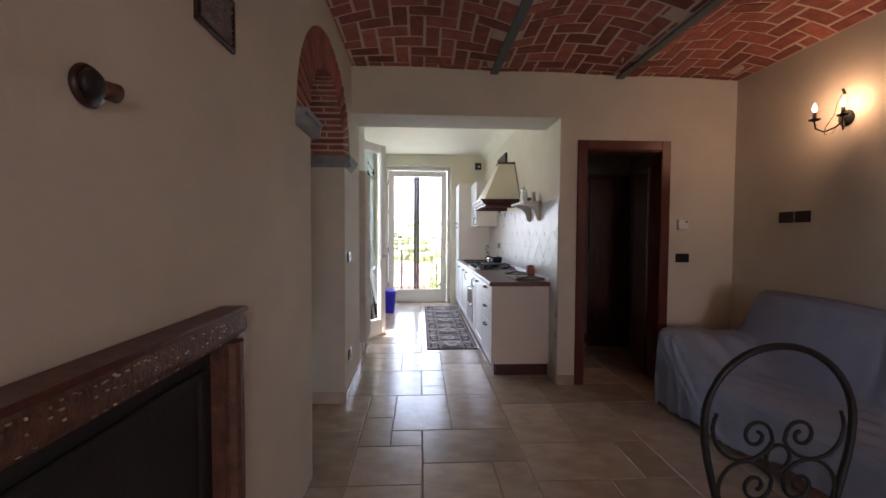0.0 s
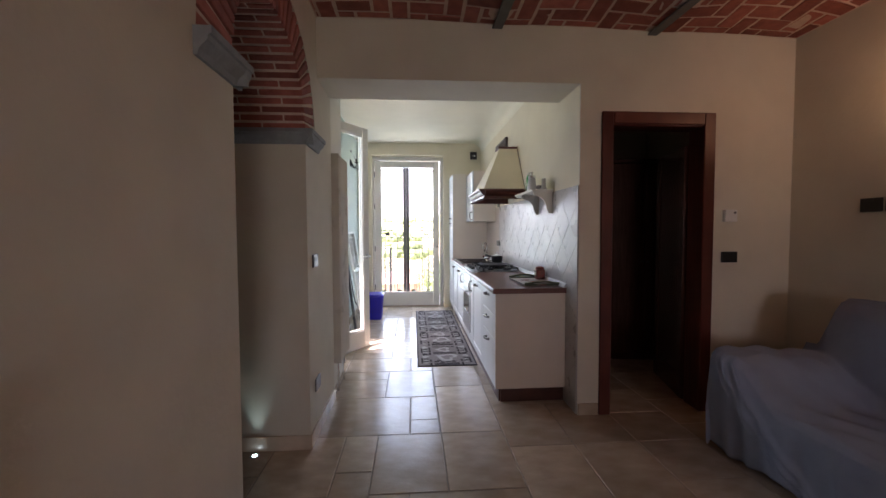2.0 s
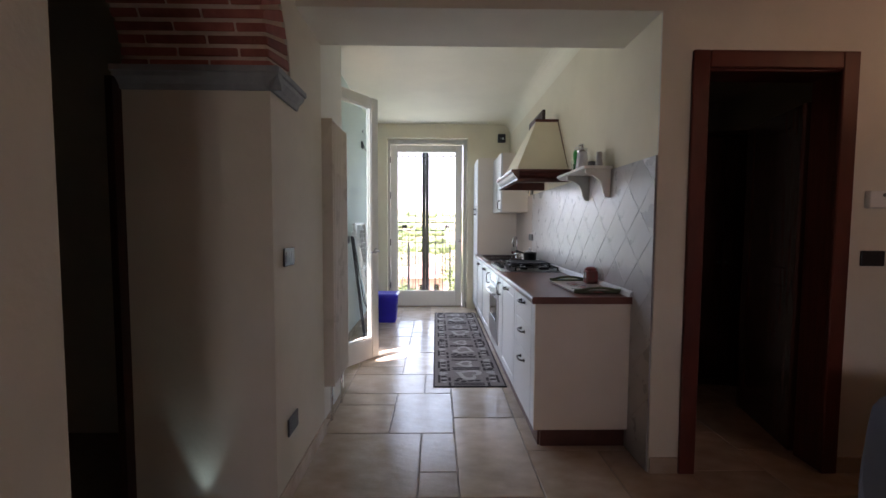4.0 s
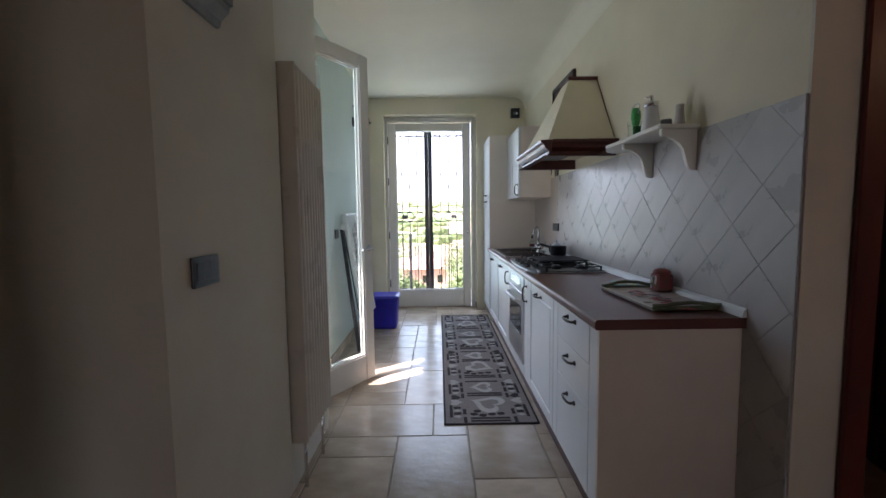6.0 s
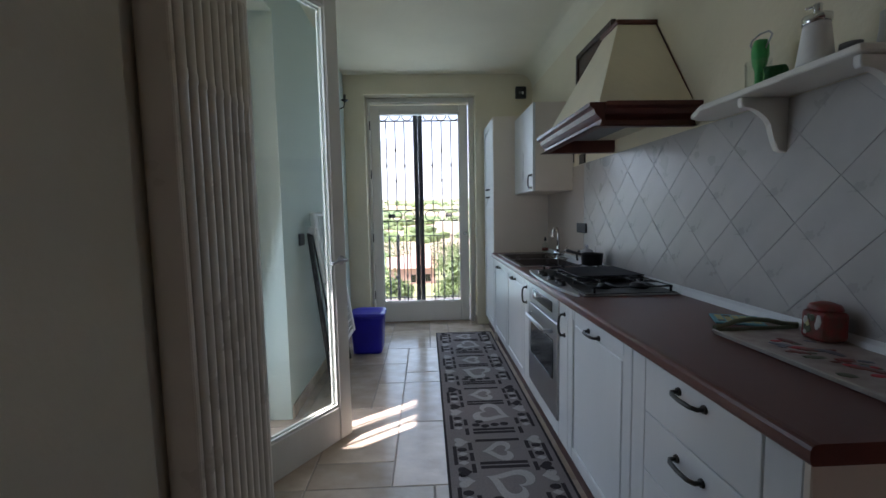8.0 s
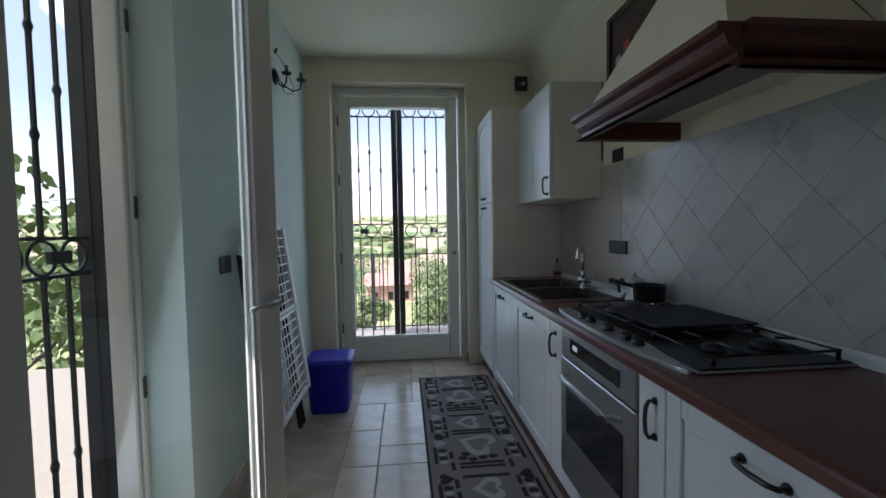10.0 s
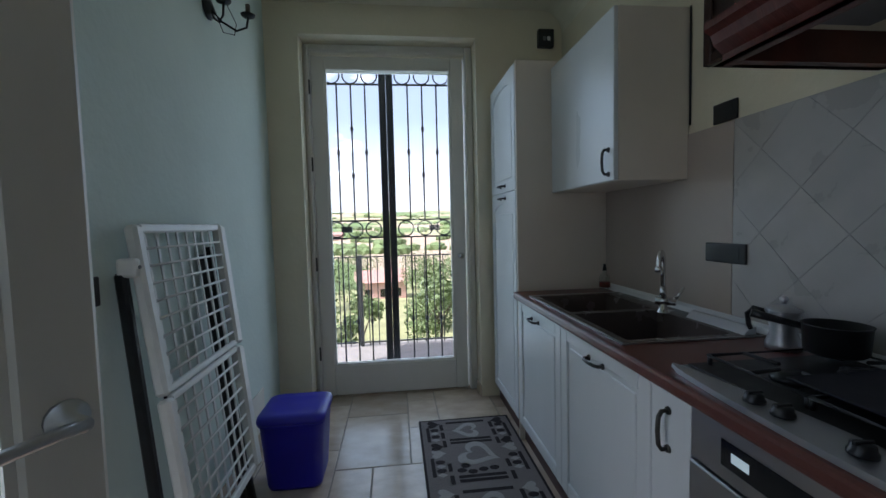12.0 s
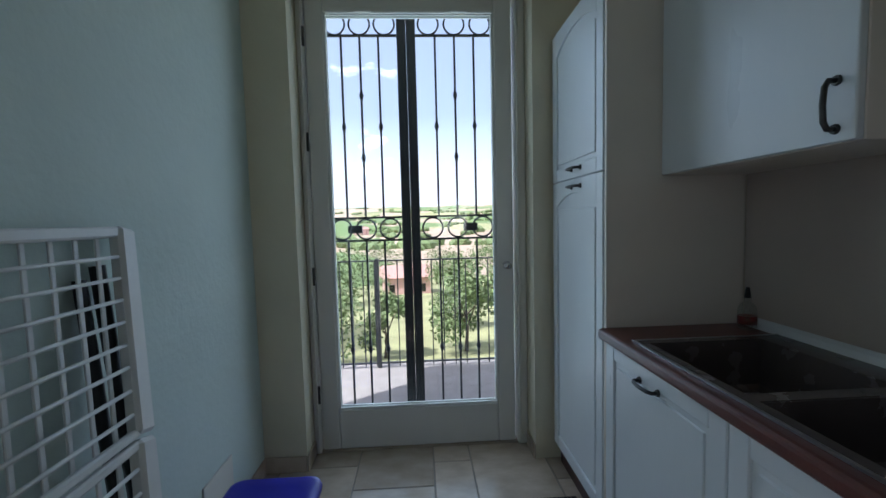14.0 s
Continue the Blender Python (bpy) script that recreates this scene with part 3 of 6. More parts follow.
gate = thing("iron_gate", (0.39, 7.95, 0.02), "closed dark grey wrought iron gate with rings outside a balcony door", "gate", "iron gates of the doors")
gate_leaf(gate, Matrix.Translation((-0.149, 7.95, 0.02)), 0.518, 2.60, 0.054)
gate_leaf(gate, Matrix.Translation((0.371, 7.95, 0.02)), 0.542, 2.60, 0.054, True)
gate2 = thing("iron_gate", (-0.72, 4.95, 0.02), "dark iron gate with rings outside the open side door", "gate", "iron gates of the doors")
R90 = Matrix.Translation((-0.76, 4.46, 0.02)) @ pose(0, 0, 0, 0, 0, 90)
for y0 in (4.441, 5.392):
    part("gate_frame", box(bmn(), -0.80, -0.7045, y0, y0 + 0.037, 0.0, 2.515, 0.003), GATE, gate2, "dark steel gate frame")
gate_leaf(gate2, R90, 0.475, 2.46, 0.05)
gate_leaf(gate2, R90 @ Matrix.Translation((0.482, 0, 0)), 0.475, 2.46, 0.05, True)

# ---- open side door ----
door2 = thing("door_2", (-0.54, 4.475, 0), "white glazed door standing open into the kitchen", "door", kind="structure")
for (x0, x1, y0, y1, z0, z1) in ((-0.70, -0.615, 4.441, 4.475, 0, 2.518), (-0.70, -0.615, 5.385, 5.429, 0, 2.518), (-0.70, -0.615, 4.476, 5.384, 2.475, 2.518)):
    part("door_frame", box(bmn(), x0, x1, y0, y1, z0, z1, 0.005), FRAME_W, door2)
part("door_stop", box(bmn(), -0.614, -0.60, 5.40, 5.428, 0.0, 2.50, 0.004), FRAME_W, door2)
for z in (0.65, 1.35, 2.05):
    part("strike_plate", box(bmn(), -0.5995, -0.594, 5.404, 5.424, z, z + 0.085, 0.002), PEWTER, door2, "dark steel strike plate")
LEAF_ANG = math.degrees(math.atan2(5.235 - 4.475, -0.04 + 0.535))
M2 = Matrix.Translation((-0.535, 4.475, 0.012)) @ pose(0, 0, 0, 0, 0, LEAF_ANG)
LEAFW = math.hypot(5.235 - 4.475, -0.04 + 0.535)
for n_, b, m_ in glazed_leaf(door2, LEAFW, 2.49, 0.095, 0.20):
    bmesh.ops.transform(b, matrix=M2, verts=b.verts)
    o = part(n_, b, GLASS_T if n_ == "pane" else m_, door2)
    if n_ == "pane":
        o.visible_shadow = False
b = bmn()
lathe(b, [(0.026, 0), (0.026, -0.008), (0.011, -0.012), (0.011, -0.05), (0.004, -0.05)], (LEAFW - 0.045, -0.03, 1.04), 14, "y")
tube(b, [(LEAFW - 0.045, -0.075, 1.04), (LEAFW - 0.08, -0.082, 1.04), (LEAFW - 0.12, -0.08, 1.037), (LEAFW - 0.155, -0.074, 1.03)], 0.009, 8)
bmesh.ops.transform(b, matrix=M2, verts=b.verts)
part("lever_handle", b, STEEL, door2, "steel lever handle")

# ---- brown door ----
door3 = thing("door_3", (2.3, WY, 0), "mahogany framed doorway, dark leaf standing open", "door", kind="structure")
for (x0, x1, z0, z1) in ((1.828, 1.912, 0, 2.180), (2.586, 2.670, 0, 2.180), (1.9125, 2.5855, 2.095, 2.180)):
    part("architrave", box(bmn(), x0, x1, WY - 0.022, WY - 0.001, z0, z1, 0.005), WOOD, door3)
for (x0, x1, z0, z1) in ((1.8605, 1.905, 0, 2.10), (2.593, 2.6395, 0, 2.10), (1.9055, 2.5925, 2.085, 2.149)):
    part("door_lining", box(bmn(), x0, x1, WY, WY + 0.165, z0, z1, 0.004), WOOD, door3)
M3 = Matrix.Translation((2.605, WY + 0.19, 0)) @ pose(0, 0, 0, 0, 0, 76)


def leaf3(n_, par, label, *a):
    b_ = box(bmn(), *a)
    bmesh.ops.transform(b_, matrix=M3, verts=b_.verts)
    return part(n_, b_, LEAF_W, par, label)


lf3 = leaf3("door_leaf", door3, "dark polished leaf swung open", 0, 0.64, -0.015, 0.015, 0.01, 1.99, 0.003)
for x0, x1, z0, z1 in ((0.002, 0.10, 0.012, 1.988), (0.54, 0.638, 0.012, 1.988), (0.1005, 0.5395, 0.012, 0.2), (0.1005, 0.5395, 0.95, 1.06), (0.1005, 0.5395, 1.88, 1.988)):
    leaf3("leaf_stile" if x1 - x0 < 0.2 else "leaf_rail", lf3, "", x0, x1, -0.022, 0.022, z0, z1, 0.004)

wr = thing("wardrobe", (2.80, 4.75, 0), "tall dark polished wardrobe in the passage", "wardrobe")
MW = Matrix.Translation((2.46, 4.50, 0)) @ pose(0, 0, 0, 0, 0, -9)


def wardrobe_part(n_, par, label, *a):
    b_ = box(bmn(), *a)
    bmesh.ops.transform(b_, matrix=MW, verts=b_.verts)
    return part(n_, b_, LEAF_W, par, label)


wardrobe_part("body", wr, "", 0, 0.78, 0.022, 0.50, 0.06, 2.02, 0.004)
wardrobe_part("plinth", wr, "", 0.01, 0.77, 0.03, 0.49, 0.0, 0.06, 0.003)
wardrobe_part("cornice", wr, "", -0.015, 0.795, -0.015, 0.505, 2.021, 2.06, 0.014, 3)
for x0 in (0.003, 0.392):
    wd = wardrobe_part("wardrobe_door", wr, "dark polished door", x0, x0 + 0.385, 0.0, 0.021, 0.07, 2.012, 0.003)
    part("knob", cyl(bmn(), MW @ Vector((x0 + (0.36 if x0 < 0.2 else 0.025), 0, 1.02)), MW @ Vector((x0 + (0.36 if x0 < 0.2 else 0.025), -0.022, 1.02)), 0.009, 0.013, 12), PEWTER, wd)

# ---- kitchen cabinets ----
CF = 1.12                                            # plane of the cabinet fronts


def front(parent, name, y0, y1, z0, z1, arch=False, panel=True, fr=0.062):
    """A framed cabinet front that looks to -x."""
    b = bmn()
    y0, y1 = y0 + 0.0018, y1 - 0.0018
    if not panel:
        box(b, CF, CF + 0.02, y0, y1, z0, z1, 0.004, 2)
        return part(name, b, CAB, parent)
    leaf = part(name, box(b, CF + 0.009, CF + 0.0195, y0 + 0.01, y1 - 0.01, z0 + 0.01, z1 - 0.01), CAB, parent)
    part("stile", box(bmn(), CF, CF + 0.02, y0, y0 + fr, z0, z1, 0.0035), CAB, leaf)
    part("stile", box(bmn(), CF, CF + 0.02, y1 - fr, y1, z0, z1, 0.0035), CAB, leaf)
    part("rail", box(bmn(), CF + 0.0005, CF + 0.02, y0 + fr, y1 - fr, z0, z0 + fr, 0.0035), CAB, leaf)
    b = bmn()
    if arch:
        k, pl = 12, []
        for i in range(k + 1):
            u = -1 + 2 * i / k
            pl.append((y0 + fr + (y1 - y0 - 2 * fr) * i / k, z1 - fr - 0.055 + 0.055 * (1 - abs(u) ** 2.4)))
        pl += [(y1 - fr, z1), (y0 + fr, z1)]
        prism(b, pl, "x", CF + 0.0005, CF + 0.02)
    else:
        box(b, CF + 0.0005, CF + 0.02, y0 + fr, y1 - fr, z1 - fr, z1, 0.0035)
    part("rail", b, CAB, leaf)
    # bevelled raised field
    a = 0.02
    yy0, yy1, zz0, zz1 = y0 + fr + a, y1 - fr - a, z0 + fr + a, z1 - fr - a - (0.05 if arch else 0)
    if yy1 - yy0 > 0.05:
        part("raised_panel", box(bmn(), CF + 0.004, CF + 0.012, yy0, yy1, zz0, zz1, 0.003), CAB, leaf)
    return leaf


def handle(parent, y, z, upright=False, x=None):
    x = CF if x is None else x
    b = bmn()
    L = 0.052

    def at(u, d):
        return (x - d, y, z + u) if upright else (x - d, y + u, z)
    for u in (-L, L):
        cyl(b, at(u, 0), at(u, 0.006), 0.012, 0.010, 10)
    pts = [at(-L, 0.004), at(-L, 0.020), at(-L * 0.72, 0.029), at(0, 0.032), at(L * 0.72, 0.029), at(L, 0.020), at(L, 0.004)]
    tube(b, pts, 0.0062, 8)
    return part("handle", b, PEWTER, parent, "dark pewter bow handle")


def carcase(name, y0, y1, z0, z1, label, x0=None):
    t = thing(name, ((CF + KR) / 2, (y0 + y1) / 2, 0), label, "cabinet", "kitchen base units" if z0 < 0.5 and z1 < 1 else "")
    part("body", box(bmn(), CF + 0.021, KR - 0.004, y0 + 0.001, y1 - 0.001, z0, 0.72 if z1 < 1 else z1, 0.002), CAB_SIDE, t)
    return t


ZB, ZT = 0.115, 0.858
E0 = 3.508
c = carcase("drawer_cabinet", E0, 4.129, ZB, ZT, "white base cabinet with three drawers at the worktop's end")
part("end_panel", box(bmn(), CF - 0.001, KR - 0.004, E0 - 0.017, E0, 0.117, ZT, 0.0025), CAB_SIDE, c)
part("filler", box(bmn(), CF + 0.001, CF + 0.02, E0 + 0.001, 3.597, ZB, ZT, 0.003), CAB, c)
part("filler", box(bmn(), CF + 0.001, CF + 0.02, 4.050, 4.129, ZB, ZT, 0.003), CAB, c)
for z0, z1, hz in ((ZB, 0.488, 0.435), (0.491, 0.676, 0.622), (0.679, ZT - 0.004, 0.812)):
    d = front(c, "drawer", 3.598, 4.049, z0, z1, panel=False)
    handle(d, 3.826, hz)
c = carcase("base_cabinet", 4.130, 4.755, ZB, ZT, "white base cabinet with a framed door")
d = front(c, "cabinet_door", 4.130, 4.755, ZB, ZT)
handle(d, 4.447, 0.80)
c = carcase("bottle_cabinet", 4.756, 4.885, ZB, ZT, "narrow white pull-out cabinet beside the oven")
d = front(c, "cabinet_door", 4.756, 4.885, ZB, ZT, panel=False)
handle(d, 4.800, 0.745, True)
c = carcase("bottle_cabinet", 5.486, 5.648, ZB, ZT, "narrow white pull-out cabinet beside the oven")
d = front(c, "cabinet_door", 5.486, 5.648, ZB, ZT, panel=False)
handle(d, 5.572, 0.745, True)
c = carcase("base_cabinet", 5.649, 6.298, ZB, ZT, "white base cabinet with a framed door under the sink")
d = front(c, "cabinet_door", 5.649, 6.298, ZB, ZT)
handle(d, 5.975, 0.795)
c = carcase("base_cabinet", 6.299, 6.93, ZB, ZT, "white base cabinet with a framed door under the sink")
d = front(c, "cabinet_door", 6.299, 6.93, ZB, ZT)
handle(d, 6.63, 0.795)

# tall unit
c = carcase("tall_cabinet", 6.955, 7.555, 0.115, 2.232, "tall white fridge cabinet with two arched-panel doors")
d = front(c, "cabinet_door", 6.956, 7.554, 0.117, 1.497, arch=True)
handle(d, 7.23, 1.462)
d = front(c, "cabinet_door", 6.956, 7.554, 1.501, 2.229, arch=True)
handle(d, 7.23, 1.541)
part("side_panel", box(bmn(), CF + 0.004, KR - 0.004, 6.936, 6.954, 0.0, 2.236, 0.002), CAB_SIDE, c)

# wall unit
c = thing("wall_cabinet", (1.5, 6.58, 1.46), "white wall cabinet above the sink", "cabinet")
part("body", box(bmn(), 1.355, KR - 0.004, 6.236, 6.934, 1.473, 2.190, 0.002), CAB_SIDE, c)
b = bmn()
box(b, 1.334, 1.3545, 6.237, 6.934, 1.475, 2.188, 0.004, 2)
d = part("cabinet_door", b, CAB, c)
handle(d, 6.280, 1.555, True, 1.334)
part("cable", tube(bmn(), [(1.668, 6.226, 2.19), (1.668, 6.225, 2.0), (1.669, 6.226, 1.70)], 0.004, 6), BLACKP, c, "black cable")

# plinth and worktop
struct_pl = thing("plinth", (1.4, 5.2, 0), "brown plinth strip under the kitchen units", "plinth")
part("strip", box(bmn(), CF + 0.035, CF + 0.05, E0 + 0.038, 7.55, 0.0, 0.113, 0.002), PLINTH, struct_pl)
part("strip", box(bmn(), CF + 0.05, KR - 0.004, E0 + 0.022, E0 + 0.037, 0.0, 0.113, 0.002), PLINTH, struct_pl)
wt = thing("worktop", (1.39, 5.2, 0.86), "brown laminate worktop with a rounded front edge", "worktop")
b = bmn()
WT0 = 1.093
SX0, SX1, SY0, SY1 = 1.150, 1.640, 5.835, 6.735        # hole for the sink
xs, ys = (WT0 + 0.018, SX0, SX1, KR - 0.004), (3.470, SY0, SY1, 6.934)
lay = [[[b.verts.new((x, y, z)) for y in ys] for x in xs] for z in (0.860, 0.900)]
for i in range(3):
    for j in range(3):
        if i == 1 and j == 1:
            continue
        for g_ in lay:
            b.faces.new((g_[i][j], g_[i + 1][j], g_[i + 1][j + 1], g_[i][j + 1]))
outer = [(i, 0) for i in range(4)] + [(3, j) for j in (1, 2, 3)] + [(i, 3) for i in (2, 1, 0)] + [(0, 2), (0, 1)]
for loop in (outer, [(1, 1), (2, 1), (2, 2), (1, 2)]):
    for (i, j), (k, m_) in zip(loop, loop[1:] + loop[:1]):
        b.faces.new((lay[0][i][j], lay[0][k][m_], lay[1][k][m_], lay[1][i][j]))
part("slab", b, TOP, wt)
b = bmn()
pl = [(WT0 + 0.018, 0.860), (WT0 + 0.006, 0.860), (WT0 + 0.0015, 0.865), (WT0, 0.872), (WT0, 0.888), (WT0 + 0.003, 0.895), (WT0 + 0.009, 0.899), (WT0 + 0.018, 0.900)]
prism(b, pl, "y", 3.470, 6.934)
part("front_edge", b, TOP, wt)
b = bmn()
prism(b, [(KR - 0.004, 0.9005), (KR - 0.030, 0.9005), (KR - 0.022, 0.925), (KR - 0.009, 0.936), (KR - 0.004, 0.936)], "y", 3.470, 6.934)
part("upstand", b, CAB, wt, "pale upstand strip along the wall")

# sink
sk = thing("sink", (1.4, 6.3, 0.9), "dark double sink with a steel rim set into the worktop", "sink")


def plate_with_holes(xs, ys, holes, z0, z1):
    """A flat plate over a grid of lines, with the named cells left open."""
    b = bmn()
    lay_ = [[[b.verts.new((x, y, z)) for y in ys] for x in xs] for z in (z0, z1)]
    cells = {(i, j) for i in range(len(xs) - 1) for j in range(len(ys) - 1)} - set(holes)
    for i, j in cells:
        for g_ in lay_:
            b.faces.new((g_[i][j], g_[i + 1][j], g_[i + 1][j + 1], g_[i][j + 1]))
        for (di, dj), (p, q) in (((-1, 0), ((i, j), (i, j + 1))), ((1, 0), ((i + 1, j), (i + 1, j + 1))), ((0, -1), ((i, j), (i + 1, j))), ((0, 1), ((i, j + 1), (i + 1, j + 1)))):
            if (i + di, j + dj) not in cells:
                b.faces.new((lay_[0][p[0]][p[1]], lay_[0][q[0]][q[1]], lay_[1][q[0]][q[1]], lay_[1][p[0]][p[1]]))
    return b


part("rim", plate_with_holes((1.132, 1.140, 1.647, 1.655), (5.815, 5.823, 6.747, 6.755), [(1, 1)], 0.901, 0.9065), STEEL, sk, "thin steel rim")
part("deck", plate_with_holes((1.1405, 1.170, 1.555, 1.6465), (5.8235, 5.858, 6.270, 6.310, 6.715, 6.7465), [(1, 1), (1, 3)], 0.8995, 0.905), SINK, sk)
for y0, y1 in ((5.863, 6.265), (6.315, 6.710)):
    b = bmn()
    x0, x1, zb = 1.175, 1.550, 0.735
    def loop_at(e, z):
        return [b.verts.new(p_) for p_ in ((x0 - e, y0 - e, z), (x1 + e, y0 - e, z), (x1 + e, y1 + e, z), (x0 - e, y1 + e, z))]
    shell = [loop_at(0.004, zb - 0.006), loop_at(0.004, 0.903), loop_at(0, 0.903), loop_at(-0.006, zb + 0.02), loop_at(-0.024, zb)]
    for A, B in zip(shell, shell[1:]):
        for i in range(4):
            b.faces.new((A[i], A[(i + 1) % 4], B[(i + 1) % 4], B[i]))
    b.faces.new(shell[0][::-1])
    b.faces.new(shell[-1])
    bs = part("basin", b, SINK, sk)
    part("drain", cyl(bmn(), ((x0 + x1) / 2, (y0 + y1) / 2, zb + 0.0005), ((x0 + x1) / 2, (y0 + y1) / 2, zb + 0.004), 0.045, 0.04, 20), STEEL, bs, "round steel drain")
b = bmn()
prism(b, [(1.575, 0.9055), (1.620, 0.9055), (1.620, 0.932), (1.600, 0.932)], "y", 5.832, 6.115)
part("drain_plate", b, mat("bright_steel", (0.72, 0.73, 0.75), (0.68, 0.69, 0.71), 8, 0.30, metal=0.85, rvar=0.04), sk, "bright steel strip behind the near basin")
TPX, TPY = 1.537, 6.205
fc = thing("kitchen_tap", (TPX, TPY, 0.905), "chrome kitchen tap with a tall swan neck", "tap")
b = bmn()
lathe(b, [(0.026, 0), (0.026, 0.006), (0.019, 0.012), (0.017, 0.040)], (TPX, TPY, 0.905), 18)
part("base", b, CHROME, fc)
part("mixer_body", cyl(bmn(), (TPX - 0.026, TPY + 0.016, 0.958), (TPX + 0.040, TPY - 0.026, 0.956), 0.0185, 0.017, 18), CHROME, fc)
b = bmn()
du, dv = -0.70, -0.714                                 # the spout is swung towards the near basin
arc = [(0.0, 0.972), (0.0, 1.10)] + [(0.045 - 0.045 * math.cos(a), 1.12 + 0.048 * math.sin(a)) for a in [math.pi * i / 9 for i in range(10)]] + [(0.092, 1.105)]
tube(b, [(TPX + du * d_, TPY + dv * d_, h_) for d_, h_ in arc], 0.0105, 10)
cyl(b, (TPX, TPY, 0.972), (TPX, TPY, 1.02), 0.015, 0.012, 12)
cyl(b, (TPX + du * 0.092, TPY + dv * 0.092, 1.112), (TPX + du * 0.092, TPY + dv * 0.092, 1.090), 0.0150, n=12)
part("spout", b, CHROME, fc)
b = bmn()
tube(b, [(TPX + 0.036, TPY - 0.024, 0.968), (TPX + 0.050, TPY - 0.030, 0.985), (TPX + 0.066, TPY - 0.040, 1.020)], 0.0075, 8, r_end=0.006)
part("lever", b, CHROME, fc)
bt = thing("soap_bottle", (1.62, 6.84, 0.905), "small clear soap bottle with an orange label", "bottle")
b = bmn()
lathe(b, [(0.028, 0), (0.030, 0.01), (0.030, 0.07), (0.024, 0.09), (0.011, 0.10), (0.011, 0.115)], (1.615, 6.85, 0.901), 16)
part("bottle_body", b, GLASS_T, bt)
part("cap", cyl(bmn(), (1.615, 6.85, 1.0165), (1.615, 6.85, 1.055), 0.012, 0.006, 12), BLACKP, bt, "dark pump cap")
b = bmn()
cyl(b, (1.615, 6.85, 0.92), (1.615, 6.85, 0.95), 0.0308, n=16)
part("sticker", b, TIN, bt, "dull red label")

# ---- oven ----
ov = thing("oven", (1.4, 5.185, 0.1), "built-in steel oven with a dark glass door", "oven")
part("body", box(bmn(), CF + 0.021, KR - 0.01, 4.887, 5.484, ZB, ZT - 0.002), GREYP, ov)
part("control_panel", box(bmn(), CF - 0.006, CF + 0.02, 4.889, 5.482, 0.728, ZT - 0.004, 0.003), STEEL, ov, "brushed steel control panel")
part("display_glass", box(bmn(), CF - 0.0085, CF - 0.006, 4.985, 5.385, 0.762, 0.822, 0.001), GLASS_D, ov)
part("clock", box(bmn(), CF - 0.0095, CF - 0.0086, 5.31, 5.355, 0.782, 0.803), DISPLAY, ov, "pale lit clock")
dr = part("oven_door", box(bmn(), CF - 0.010, CF + 0.02, 4.889, 5.482, 0.205, 0.722, 0.004), STEEL, ov)
part("window", box(bmn(), CF - 0.0125, CF - 0.0095, 4.955, 5.416, 0.405, 0.620, 0.003), GLASS_D, dr, "dark oven window")
b = bmn()
tube(b, [(CF - 0.008, 5.395, 0.662), (CF - 0.045, 5.385, 0.662), (CF - 0.052, 5.335, 0.662), (CF - 0.052, 5.035, 0.662), (CF - 0.045, 4.985, 0.662), (CF - 0.008, 4.975, 0.662)], 0.011, 10)
part("oven_handle", b, SATIN, dr, "steel bar handle")
part("drawer_strip", box(bmn(), CF, CF + 0.02, 4.889, 5.482, ZB, 0.20, 0.003), CAB, ov, "white strip under the oven")

# ---- hob ----
hb = thing("gas_hob", (1.4, 5.19, 0.9), "steel gas hob with black pan supports and five burners", "hob")
HY0, HY1 = 4.705, 5.605
b = bmn()
box(b, 1.178, 1.640, HY0, HY1, 0.9005, 0.908, 0.004, 2)
part("tray", b, STEEL, hb)
b = bmn()
pl, inner = [], []
for i in range(25):
    u = i / 24
    k = math.sin(math.pi * u) ** 0.6
    y = HY0 + (HY1 - HY0) * u
    pl.append((1.150 - 0.040 * k, y))
    inner.append((1.160 + 0.052 * math.sin(math.pi * u) ** 1.3, y))
prism(b, pl + inner[::-1], "z", 0.9005, 0.914, 0.003)
part("control_strip", b, SATIN, hb, "curved steel control strip")
part("burner_pan", box(bmn(), 1.190, 1.632, HY0 + 0.009, HY1 - 0.009, 0.9085, 0.9125, 0.003), ENAMEL, hb, "black enamel surface")
for y in (5.35, 5.285, 5.145, 5.02, 4.955):
    b = bmn()
    lathe(b, [(0.021, 0), (0.021, 0.006), (0.018, 0.010), (0.017, 0.018), (0.010, 0.020)], (1.158, y, 0.9142), 16)
    box(b, 1.141, 1.175, y - 0.004, y + 0.004, 0.930, 0.938, 0.001)
    part("knob", b, BLACKP, hb, "black knob")
for x, y, r in ((1.34, 5.44, 0.042), (1.52, 5.44, 0.034), (1.43, 5.155, 0.058), (1.34, 4.86, 0.034), (1.52, 4.86, 0.046)):
    b = bmn()
    lathe(b, [(r, 0), (r, 0.012), (r * 0.82, 0.014), (r * 0.8, 0.022), (r * 0.2, 0.024)], (x, y, 0.9126), 18)
    part("burner", b, ENAMEL, hb)
